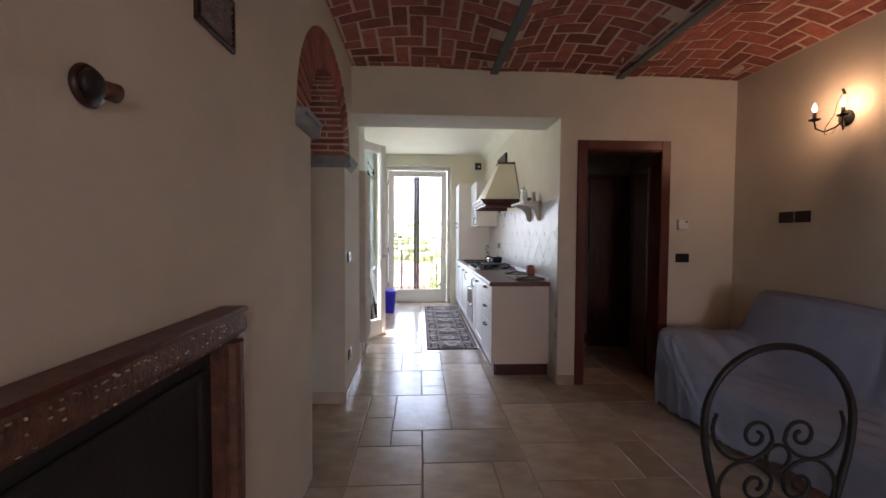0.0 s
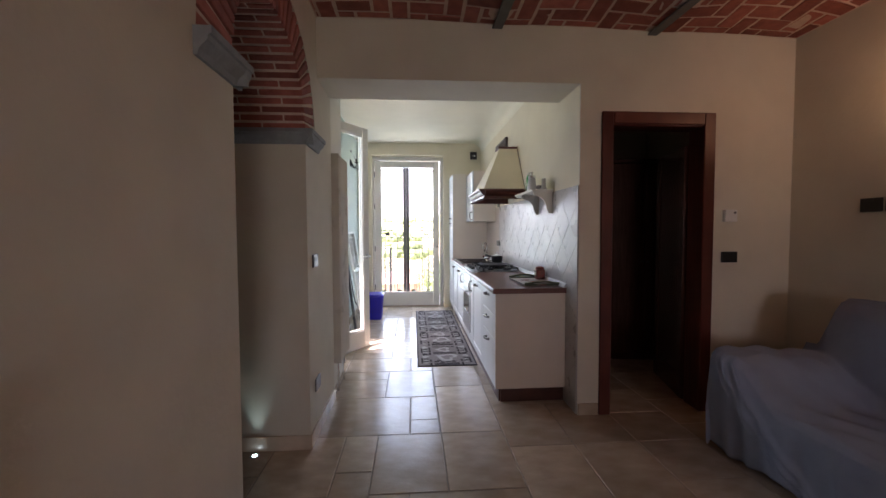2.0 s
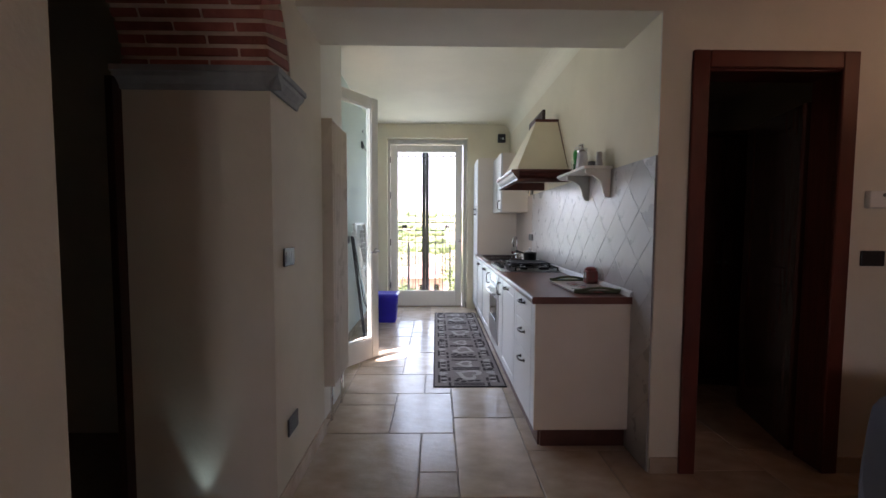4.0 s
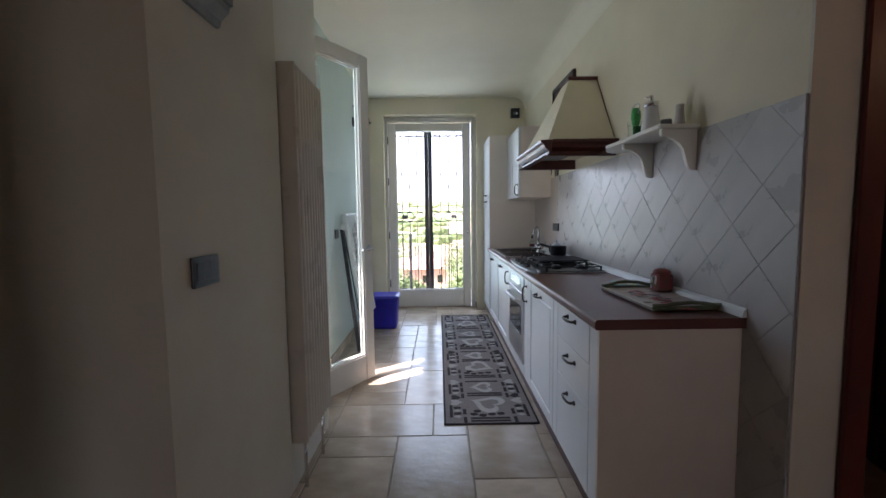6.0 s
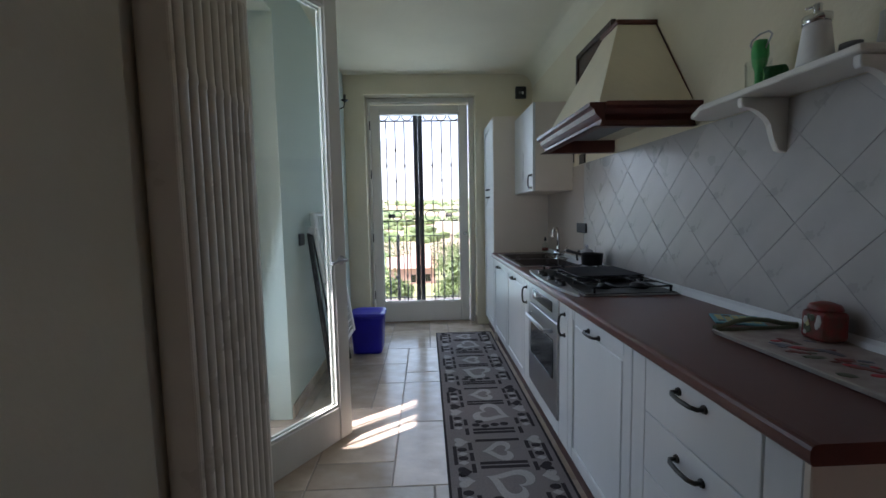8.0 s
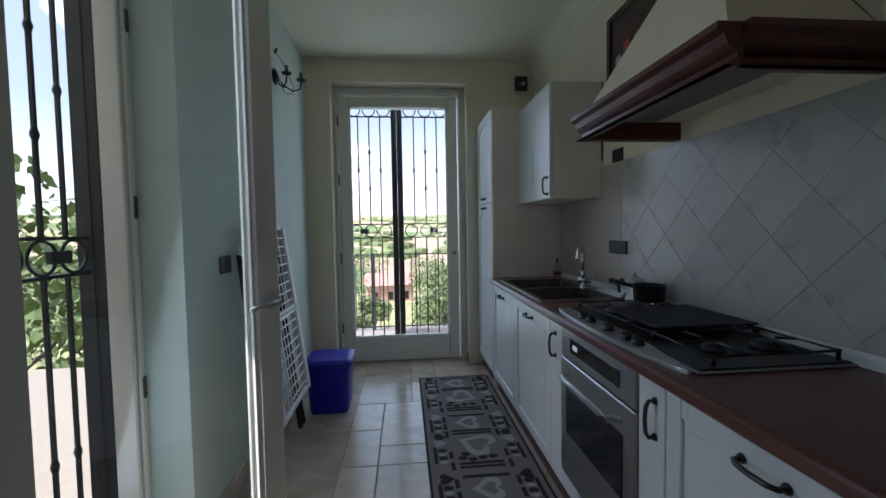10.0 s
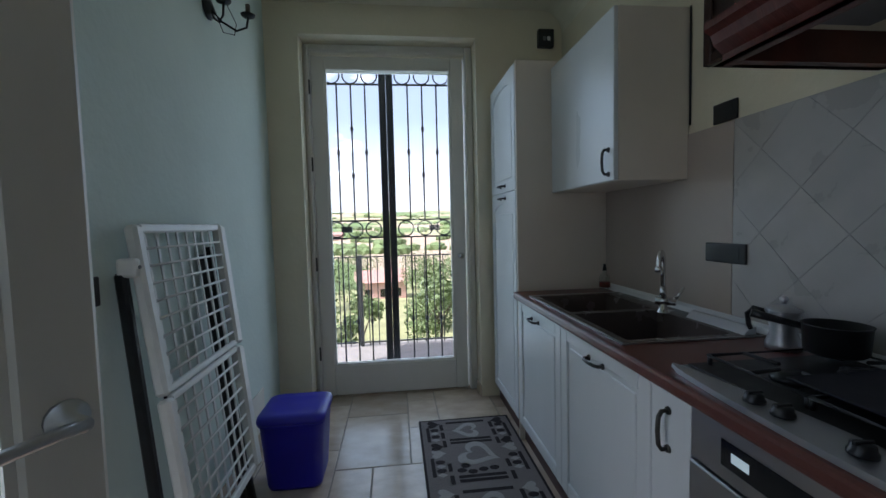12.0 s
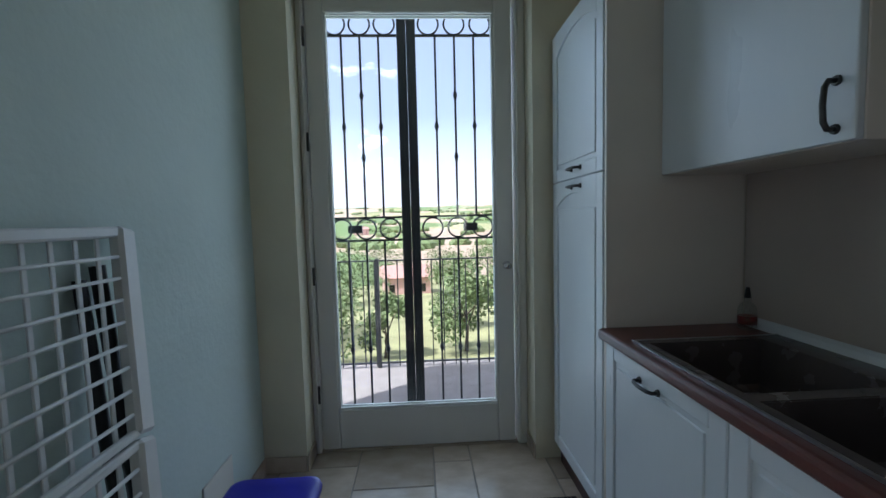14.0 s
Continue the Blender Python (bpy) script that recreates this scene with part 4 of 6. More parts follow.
for y0, y1 in ((HY0 + 0.03, 5), (5.01, 5.3), (5.31, HY1 - 0.03)):
    b = bmn()
    z = 0.938
    tube(b, [(1.235, y0, z), (1.615, y0, z), (1.615, y1, z), (1.235, y1, z)], 0.005, 6, True)
    ym = (y0 + y1) / 2
    for x in (1.34, 1.52):
        tube(b, [(x, y0, z), (x, ym - 0.03, z + 0.004)], 0.005, 6)
        tube(b, [(x, y1, z), (x, ym + 0.03, z + 0.004)], 0.005, 6)
    tube(b, [(1.235, ym, z), (1.31, ym, z + 0.004)], 0.005, 6)
    tube(b, [(1.615, ym, z), (1.55, ym, z + 0.004)], 0.005, 6)
    for x, y in ((1.24, y0), (1.61, y0), (1.24, y1), (1.61, y1)):
        cyl(b, (x, y, 0.9126), (x, y, z), 0.006, n=8)
    part("pan_support", b, ENAMEL, hb, "black cast iron pan support")
gp = thing("griddle_plate", (1.42, 5.14, 0.96), "dark blue-grey lid lying on the pan supports", "griddle")
b = bmn()
box(b, 1.262, 1.632, 5.015, 5.38, 0.9445, 0.951, 0.003, 2)
part("plate", b, mat("slate_enamel", (0.014, 0.014, 0.022), (0.010, 0.010, 0.016), 12, 0.58, spec=0.3), gp)
b = bmn()
tube(b, [(1.40, 5.36, 0.949), (1.40, 5.385, 0.949), (1.50, 5.385, 0.949), (1.50, 5.36, 0.949)], 0.004, 6)
part("grip", b, ENAMEL, gp)

# pot and moka
pt = thing("saucepan", (1.53, 5.5, 0.96), "small black saucepan with a long handle on the hob", "saucepan")
b = bmn()
lathe(b, [(0.058, 0.001), (0.066, 0.008), (0.070, 0.075), (0.073, 0.078), (0.068, 0.078), (0.063, 0.012), (0.01, 0.010)], (1.540, 5.510, 0.9435), 24)
part("pan", b, ENAMEL, pt)
b = bmn()
tube(b, [(1.503, 5.566, 1.006), (1.475, 5.592, 1.014), (1.442, 5.615, 1.024), (1.415, 5.637, 1.032)], 0.009, 8, r_end=0.012)
part("pan_handle", b, BLACKP, pt)
mk = thing("moka_pot", (1.58, 5.66, 0.905), "aluminium moka coffee pot with a black handle", "coffee pot")
b = bmn()
lathe(b, [(0.045, 0), (0.046, 0.02), (0.034, 0.052), (0.036, 0.06), (0.034, 0.066), (0.045, 0.112), (0.045, 0.115)], (1.575, 5.690, 0.901), 8)
part("pot_body", b, SATIN, mk)
b = bmn()
lathe(b, [(0.048, 0), (0.046, 0.006), (0.012, 0.022), (0.006, 0.024)], (1.575, 5.690, 1.0165), 8)
lathe(b, [(0.006, 0), (0.011, 0.008), (0.012, 0.016), (0.005, 0.024)], (1.575, 5.690, 1.0405), 10)
part("lid", b, SATIN, mk)
b = bmn()
tube(b, [(1.560, 5.732, 1.008), (1.545, 5.765, 1.015), (1.537, 5.780, 0.995), (1.538, 5.775, 0.960), (1.542, 5.770, 0.945)], 0.009, 8, r_end=0.007)
part("pot_handle", b, BLACKP, mk, "black plastic handle")

# ---- hood ----
hd = thing("cooker_hood", (1.45, 5.14, 1.65), "cream canopy cooker hood with a moulded mahogany band", "cooker hood")
hy0, hy1, hx0 = 4.658, 5.535, 1.200
prof = [(0.0, 0.0), (0.022, 0.0), (0.030, 0.018), (0.030, 0.030), (0.004, 0.052), (-0.004, 0.074), (-0.022, 0.085), (-0.022, 0.102), (0.028, 0.102)]
b = bmn()
prism(b, [(hx0 + u, 1.674 + v) for u, v in prof] + [(hx0 + 0.045, 1.776), (hx0 + 0.045, 1.674)], "y", hy0, hy1)
part("front_band", b, WOOD, hd, "moulded mahogany band")
for y0, sg in ((hy0, 1), (hy1, -1)):
    b = bmn()
    prism(b, [(y0 + sg * u, 1.674 + v) for u, v in prof] + [(y0 + sg * 0.045, 1.776), (y0 + sg * 0.045, 1.674)], "x", hx0 + 0.046, KR - 0.002)
    part("side_band", b, WOOD, hd, "moulded mahogany band")
b = bmn()
box(b, hx0 + 0.046, KR - 0.003, hy0 + 0.046, hy1 - 0.046, 1.751, 1.759)
part("underside", b, CREAM, hd)
b = bmn()
box(b, 1.255, 1.53, 4.74, 5.45, 1.742, 1.7505, 0.002)
part("grease_filter", b, GREYP, hd, "dark grey grease filter")
b = bmn()
lo = [(hx0 + 0.03, hy0 + 0.03), (KR - 0.002, hy0 + 0.03), (KR - 0.002, hy1 - 0.03), (hx0 + 0.03, hy1 - 0.03)]
hi = [(1.468, 5.028), (KR - 0.002, 5.028), (KR - 0.002, 5.215), (1.468, 5.215)]
A = [b.verts.new((x, y, 1.7765)) for x, y in lo]
B = [b.verts.new((x, y, 2.262)) for x, y in hi]
for i in range(4):
    b.faces.new((A[i], A[(i + 1) % 4], B[(i + 1) % 4], B[i]))
b.faces.new(A[::-1])
b.faces.new(B)
part("canopy", b, CREAM, hd, "cream plastered canopy")
b = bmn()
box(b, 1.456, KR - 0.002, 5.015, 5.228, 2.2625, 2.285, 0.004)
part("top_trim", b, WOOD, hd, "mahogany trim on the canopy's top")
b = bmn()
tube(b, [(KR - 0.006, hy0 + 0.03, 1.77), (KR - 0.006, 5.022, 2.262)], 0.0038, 6)
part("corner_strip", b, WOOD, hd)

# dark floral panel on the wall beyond the hood
pc = thing("hanging_picture", (KR, 5.8, 2.2), "dark brown framed floral picture on the kitchen wall", "picture")
part("backing", box(bmn(), KR - 0.020, KR - 0.001, 5.50, 6.125, 1.90, 2.505, 0.003), WOOD_D, pc)
for (y0, y1, z0, z1) in ((5.50, 5.54, 1.90, 2.505), (6.085, 6.125, 1.90, 2.505), (5.541, 6.084, 1.90, 1.94), (5.541, 6.084, 2.465, 2.505)):
    part("frame", box(bmn(), KR - 0.032, KR - 0.0205, y0, y1, z0, z1, 0.004), WOOD_D, pc)
rr = random.Random(8)
for k in range(14):
    b = bmn()
    lathe(b, [(0.0, -0.0225), (rr.uniform(0.012, 0.03), -0.0222), (rr.uniform(0.03, 0.04), -0.0205)], (KR, rr.uniform(5.6, 6.04), rr.uniform(1.98, 2.43)), 7, "x")
    part("painted_flower", b, rr.choice([LABEL_R, OLIVE, PALECLAY, WOOD]), pc)

# ---- wall shelf and what stands on it ----
sh = thing("wall_shelf", (1.6, 4.143, 1.66), "white painted wooden shelf on two scrolled brackets", "shelf")
b = bmn()
prism(b, [(KR - 0.001, 3.800), (1.492, 3.800), (1.485, 3.810), (1.485, 4.383), (1.548, 4.528), (1.60, 4.563), (KR - 0.001, 4.563)], "z", 1.668, 1.688, 0.004)
part("board", b, FRAME_W, sh)
for y in (3.826, 4.205):
    b = bmn()
    pl = [(KR - 0.002, 1.6675), (1.505, 1.6675), (1.505, 1.648)]
    pl += [(1.51 + 0.10 * (i / 8), 1.648 - 0.012 - 0.055 * (i / 8) ** 2.2) for i in range(9)]
    pl += [(1.614, 1.556), (1.622, 1.522), (1.636, 1.494), (1.655, 1.486), (KR - 0.002, 1.486)]
    prism(b, pl, "y", y - 0.011, y + 0.011, 0.003)
    part("bracket", b, FRAME_W, sh)
gh = thing("sponge_glass", (1.58, 4.208, 1.688), "glass beaker holding a green brush", "beaker")
b = bmn()
lathe(b, [(0.03, 0), (0.034, 0.004), (0.038, 0.10), (0.036, 0.10), (0.032, 0.008), (0.004, 0.006)], (1.575, 4.218, 1.688), 18)
part("beaker", b, GLASS, gh)
b = bmn()
lathe(b, [(0.010, 0), (0.012, 0.06), (0.020, 0.080), (0.025, 0.110), (0.024, 0.140), (0.016, 0.158), (0.005, 0.163)], (1.575, 4.212, 1.696), 14)
for v in b.verts:
    v.co += noise.noise_vector(v.co * 70) * 0.005
part("brush", b, GREENP, gh, "bright green brush")
b = bmn()
tube(b, [(1.575, 4.196, 1.815), (1.575, 4.165, 1.858), (1.575, 4.180, 1.873), (1.575, 4.215, 1.878), (1.575, 4.250, 1.868), (1.575, 4.256, 1.855), (1.575, 4.238, 1.83)], 0.003, 6)
part("wire_loop", b, STEEL, gh)
gs = thing("sponge", (1.56, 4.13, 1.688), "crumpled green scouring sponge", "sponge")
b = bmn()
box(b, 1.53, 1.60, 4.121, 4.143, 1.694, 1.748, 0.010, 3)
bmesh.ops.subdivide_edges(b, edges=b.edges, cuts=2, use_grid_fill=True)
for v in b.verts:
    v.co += noise.noise_vector(v.co * 45) * 0.007
    v.co.z = max(v.co.z, 1.6885)
part("pad", b, mat("green_scourer", (0.03, 0.14, 0.05), (0.02, 0.09, 0.03), 60, 0.95, bump=0.6), gs)
sd = thing("soap_dispenser", (1.532, 3.965, 1.688), "white glass soap dispenser with a steel pump", "soap dispenser")
b = bmn()
lathe(b, [(0.040, 0), (0.043, 0.006), (0.041, 0.02), (0.032, 0.095), (0.030, 0.110)], (1.532, 3.965, 1.6885), 20)
part("bottle_body", b, WHITEP, sd)
b = bmn()
lathe(b, [(0.032, 0), (0.033, 0.004), (0.033, 0.022), (0.012, 0.026), (0.010, 0.034), (0.010, 0.052), (0.008, 0.055)], (1.532, 3.965, 1.799), 16)
tube(b, [(1.532, 3.965, 1.846), (1.509, 3.980, 1.846)], 0.0045, 6)
part("pump", b, CHROME, sd, "steel pump")
cp = thing("small_cup", (1.577, 3.911, 1.688), "small grey ceramic cup on the shelf", "cup")
b = bmn()
lathe(b, [(0.020, 0), (0.024, 0.004), (0.024, 0.040), (0.021, 0.040), (0.02, 0.006), (0.004, 0.005)], (1.577, 3.911, 1.6885), 16)
part("cup", b, GREYP, cp)
cd = thing("candle_jar", (1.60, 3.842, 1.688), "tall grey stoneware jar", "jar")
b = bmn()
lathe(b, [(0.025, 0), (0.027, 0.003), (0.021, 0.018), (0.018, 0.05), (0.018, 0.090), (0.015, 0.092), (0.004, 0.085)], (1.60, 3.842, 1.6885), 18)
part("jar", b, PALECLAY, cd)

# ---- tray and tin on the worktop ----
ty = thing("serving_tray", (1.52, 3.95, 0.905), "printed serving tray with olive rim and cut-out grips", "tray")
TR = Matrix.Translation((1.510, 3.845, 0.902)) @ pose(0, 0, 0, 0, 0, 1)


def tray_part(n_, b, m_, label=""):
    bmesh.ops.transform(b, matrix=TR, verts=b.verts)
    return part(n_, b, m_, ty, label)


tray_part("base", box(bmn(), -0.135, 0.135, -0.245, 0.245, 0.0, 0.008, 0.003), TRAYTOP, "cream face printed with red and grey flowers")
for sg in (-1, 1):
    b = bmn()
    prism(b, [(sg * 0.135, 0.0), (sg * 0.140, 0.0), (sg * 0.149, 0.014), (sg * 0.143, 0.016)], "y", -0.248, 0.248)
    tray_part("side", b, PALECLAY, "cream painted side")
    b = bmn()
    tube(b, [(-0.14, sg * 0.248, 0.020), (-0.10, sg * 0.258, 0.022), (-0.055, sg * 0.268, 0.032), (0.0, sg * 0.271, 0.036), (0.055, sg * 0.268, 0.032), (0.10, sg * 0.258, 0.022), (0.14, sg * 0.248, 0.020)], 0.008, 8)
    box(b, -0.142, 0.142, sg * 0.248 - 0.004, sg * 0.248 + 0.004, 0.0, 0.018, 0.002)
    tray_part("end_grip", b, OLIVE)
rr = random.Random(3)
for k in range(34):
    b = bmn()
    rad, n_ = rr.uniform(0.006, 0.018), rr.choice((5, 6, 7))
    lathe(b, [(0.0, 0.0010), (rad * 0.7, 0.0009), (rad, 0.0)], (0, 0, 0), n_)
    bmesh.ops.transform(b, matrix=Matrix.Translation((rr.gauss(0.0, 0.035), rr.gauss(-0.03, 0.09), 0.0081 + 0.00003 * k)) @ pose(0, 0, 0, 0, 0, rr.uniform(0, 90)) @ Matrix.Diagonal((1, rr.uniform(1.2, 2.2), 1, 1)), verts=b.verts)
    tray_part("printed_flower", b, rr.choice([LABEL_R, TIN, TIN, OLIVE, PEWTER_PRINT]))
tn = thing("tin_box", (1.60, 4.02, 0.912), "round red printed tin standing on the tray", "tin")
b = bmn()
box(b, 1.570, 1.650, 3.930, 4.010, 0.9115, 1.000, 0.014, 3)
part("tin_body", b, TIN, tn)
b = bmn()
lathe(b, [(0.040, 0), (0.042, 0.004), (0.036, 0.016), (0.014, 0.024), (0.004, 0.025)], (1.610, 3.970, 1.0005), 20)
part("lid", b, TIN, tn)
rr = random.Random(15)
for k in range(12):
    b = bmn()
    rad = rr.uniform(0.005, 0.012)
    lathe(b, [(rad, 0.0), (rad * 0.8, -0.0008), (rad * 0.1, -0.0010)], (0, 0, 0), 6, "x")
    bmesh.ops.transform(b, matrix=Matrix.Translation((1.5698 - 0.00004 * k, 3.970 + rr.uniform(-0.022, 0.022), 0.962 + rr.uniform(-0.03, 0.024))) @ Matrix.Diagonal((1, rr.uniform(0.7, 1.3), rr.uniform(0.8, 1.8), 1)), verts=b.verts)
    part("printed_figure", b, rr.choice([PALECLAY, OLIVE, OLIVE, YELLOWP]), tn)
bk = thing("coaster", (1.46, 4.28, 0.902), "blue coaster printed with yellow squares", "coaster")
b = bmn()
box(b, -0.075, 0.075, -0.065, 0.065, 0.0, 0.007, 0.002)
bmesh.ops.transform(b, matrix=Matrix.Translation((1.55, 4.235, 0.9005)) @ pose(0, 0, 0, 0, 0, -26), verts=b.verts)
part("card", b, SKYBLUE, bk)
for i in range(5):
    for j in range(4):
        b = bmn()
        box(b, -0.062 + 0.026 * i, -0.041 + 0.026 * i, -0.050 + 0.026 * j, -0.029 + 0.026 * j, 0.007, 0.0078)
        bmesh.ops.transform(b, matrix=Matrix.Translation((1.55, 4.235, 0.9005)) @ pose(0, 0, 0, 0, 0, -26), verts=b.verts)
        part("printed_square", b, YELLOWP if (i * 2 + j) % 5 else BLACKP, bk)


# ---- switches, sockets and small wall things ----
def plate(c_, axis, w, h, label, cat, t=0.010, material=None, frame_mat=None, mods=3):
    """A wall plate with its modules. axis: the wall's inward direction."""
    cx, cy, cz = c_
    o = thing("wall_switch" if cat == "switch" else "wall_socket", c_, label, cat, "wall plates")
    sx, sy = axis

    def bx(b, u0, u1, z0, z1, d0, d1, bev):
        if sx:
            box(b, min(cx + sx * d0, cx + sx * d1), max(cx + sx * d0, cx + sx * d1), cy + u0, cy + u1, cz + z0, cz + z1, bev, 2)
        else:
            box(b, cx + u0, cx + u1, min(cy + sy * d0, cy + sy * d1), max(cy + sy * d0, cy + sy * d1), cz + z0, cz + z1, bev, 2)
    b = bmn()
    bx(b, -w / 2, w / 2, -h / 2, h / 2, 0.0005, t, 0.004)
    part("plate", b, frame_mat or BLACKP, o)
    k = w * 0.72 / mods
    for i in range(mods):
        b = bmn()
        bx(b, -w * 0.36 + k * i + 0.0004, -w * 0.36 + k * (i + 1) - 0.0004, -h * 0.29, h * 0.29, t, t + 0.0015, 0.0007)
        part("module", b, material or GREYP, o)
    return o


plate((LW, 3.105, 1.152), (1, 0), 0.13, 0.085, "black switch plate on the cream pier", "switch", material=BLACKP)
plate((LW, 3.125, 0.345), (1, 0), 0.13, 0.085, "black socket plate low on the cream pier", "socket", material=BLACKP, mods=1)
plate((2.805, WY, 1.142), (0, -1), 0.125, 0.080, "black switch plate beside the brown door", "switch", material=BLACKP, mods=1)
plate((KL, 5.797, 1.138), (1, 0), 0.12, 0.085, "black switch plate on the kitchen wall", "switch", material=BLACKP, mods=1)
plate((KR - 0.009, 6.018, 1.170), (-1, 0), 0.195, 0.075, "black socket plate on the tiled wall", "socket", material=BLACKP, mods=1)
plate((KR - 0.001, 6.036, 1.704), (-1, 0), 0.115, 0.075, "black socket plate above the tiles", "socket", material=BLACKP, mods=1)
plate((RW, 2.575, 1.490), (-1, 0), 0.125, 0.085, "black socket plate on the living room wall", "socket", material=BLACKP, mods=1)
plate((RW, 2.715, 1.490), (-1, 0), 0.125, 0.085, "black socket plate on the living room wall", "socket", material=BLACKP, mods=1)
th = thing("thermostat", (2.83, WY, 1.42), "white square room thermostat with a small dial", "thermostat")
part("case", box(bmn(), 2.748, 2.842, WY - 0.032, WY - 0.0005, 1.400, 1.488, 0.006, 2), WHITEP, th)
part("dial", cyl(bmn(), (2.820, WY - 0.036, 1.466), (2.820, WY - 0.032, 1.466), 0.009, n=14), GREYP, th)
kb = thing("junction_box", (1.46, FY, 2.62), "dark square wall box high on the far wall", "wall box")
part("case", box(bmn(), 1.485, 1.60, FY - 0.045, FY - 0.0005, 2.575, 2.70, 0.005, 2), BLACKP, kb)
for i in range(2):
    part("button", box(bmn(), 1.515 + i * 0.032, 1.538 + i * 0.032, FY - 0.050, FY - 0.045, 2.615, 2.645, 0.002), WHITEP if i else GREYP, kb)
vg = thing("vent_grille", (LW, 0.893, 1.965), "brown slatted air vent high on the wall", "vent")
b = bmn()
for a in ((0.778, 0.998, 2.05, 2.065), (0.778, 0.998, 1.905, 1.92), (0.778, 0.793, 1.92, 2.05), (0.983, 0.998, 1.92, 2.05)):
    box(b, LW + 0.0005, LW + 0.014, a[0], a[1], a[2], a[3], 0.002)
part("frame", b, WOOD_D, vg)
# thin black sheet behind the slats
part("backing", box(bmn(), LW + 0.0005, LW + 0.003, 0.793, 0.983, 1.92, 2.05), MATT_BLACK, vg)
for i in range(7):
    b = bmn()
    box(b, -0.001, 0.001, 0.794, 0.982, -0.008, 0.008)
    bmesh.ops.transform(b, matrix=Matrix.Translation((LW + 0.009, 0, 1.93 + 0.018 * i)) @ pose(0, 0, 0, 0, 35, 0), verts=b.verts)
    part("slat", b, CARVED, vg)
hk = thing("wall_spotlight", (LW, 0.52, 1.66), "brown turned wall spotlight, unlit", "wall light")
b = bmn()
lathe(b, [(0.036, 0.0005), (0.039, 0.006), (0.035, 0.013), (0.026, 0.015), (0.016, 0.015)], (LW, 0.42, 1.605), 22, "x")
part("rose", b, WOOD_D, hk)
b = bmn()
lathe(b, [(0.016, 0.014), (0.024, 0.016), (0.027, 0.021), (0.024, 0.028), (0.014, 0.033), (0.006, 0.034)], (LW, 0.41, 1.605), 20, "x")
part("ball", b, ENAMEL, hk, "glossy black ball joint")
b = bmn()
cyl(b, (LW + 0.018, 0.43, 1.605), (LW + 0.027, 0.46, 1.605), 0.016, 0.018, 18)
part("head", b, CARVED, hk, "brown cylindrical head")
# ---- wall lights ----


def sconce(wall_x, side, y, z, lit, label):
    """A two-armed iron wall light; side: +1 when it stands out towards +x."""
    o = thing("wall_lamp", (wall_x, y, z), label, "wall lamp", "iron wall lamps")

    def P(d, u, h):
        return (wall_x + side * d, y + u, z + h)
    b = bmn()
    lathe(b, [(0.052, side * 0.0005), (0.055, side * 0.006), (0.046, side * 0.016), (0.018, side * 0.024), (0.004, side * 0.028)], (wall_x, y, z), 22, "x")
    part("rose", b, IRON, o)
    for u, d in ((0.065, 0.165), (-0.065, 0.10)):
        arm = part("arm", tube(bmn(), [P(0.018, 0, -0.005), P(d * 0.35, u * 0.25, -0.055), P(d * 0.7, u * 0.65, -0.085), P(d * 0.95, u * 0.95, -0.06), P(d, u, -0.01)], 0.0055, 8), IRON, o)
        b = bmn()
        lathe(b, [(0.005, -0.012), (0.030, -0.004), (0.034, 0.004), (0.028, 0.004), (0.010, 0.0)], P(d, u, 0), 18)
        part("drip_pan", b, IRON, arm)
        part("candle_sleeve", cyl(bmn(), P(d, u, 0.004), P(d, u, 0.052), 0.011, n=14), CANDLE, arm, "dark candle sleeve")
        if lit:
            b = bmn()
            lathe(b, [(0.006, 0.0), (0.0145, 0.018), (0.0135, 0.032), (0.006, 0.052), (0.001, 0.062)], P(d, u, 0.0525), 14)
            bl = part("bulb", b, BULB, arm, "glowing candle bulb")
            bl.visible_shadow = False
            lp = new("lamp_glow", bpy.data.lights.new("lamp_glow", "POINT"))
            lp.data.energy, lp.data.color, lp.data.shadow_soft_size = BULB_W, (1.0, 0.60, 0.30), 0.012
            lp.location = P(d, u, 0.085)
    part("feed_wire", tube(bmn(), [P(0.03, -0.01, 0.01), P(0.05, 0.05, -0.09), P(0.10, 0.055, -0.10), P(0.12, 0.03, -0.06), P(0.09, 0.0, 0.02), P(0.05, 0.02, 0.11), P(0.012, 0.02, 0.175)], 0.0022, 5), IRON, o, "thin looping wire")
    part("wire_clip", cyl(bmn(), P(0.0005, 0.02, 0.165), P(0.018, 0.02, 0.20), 0.008, n=10), BLACKP, o)
    return o


BULB_W = 0.28
sconce(RW, -1, 2.285, 2.133, True, "lit two-armed black iron wall lamp with candle bulbs")
sconce(KL, 1, 6.71, 2.357, False, "unlit two-armed black iron wall lamp without bulbs")

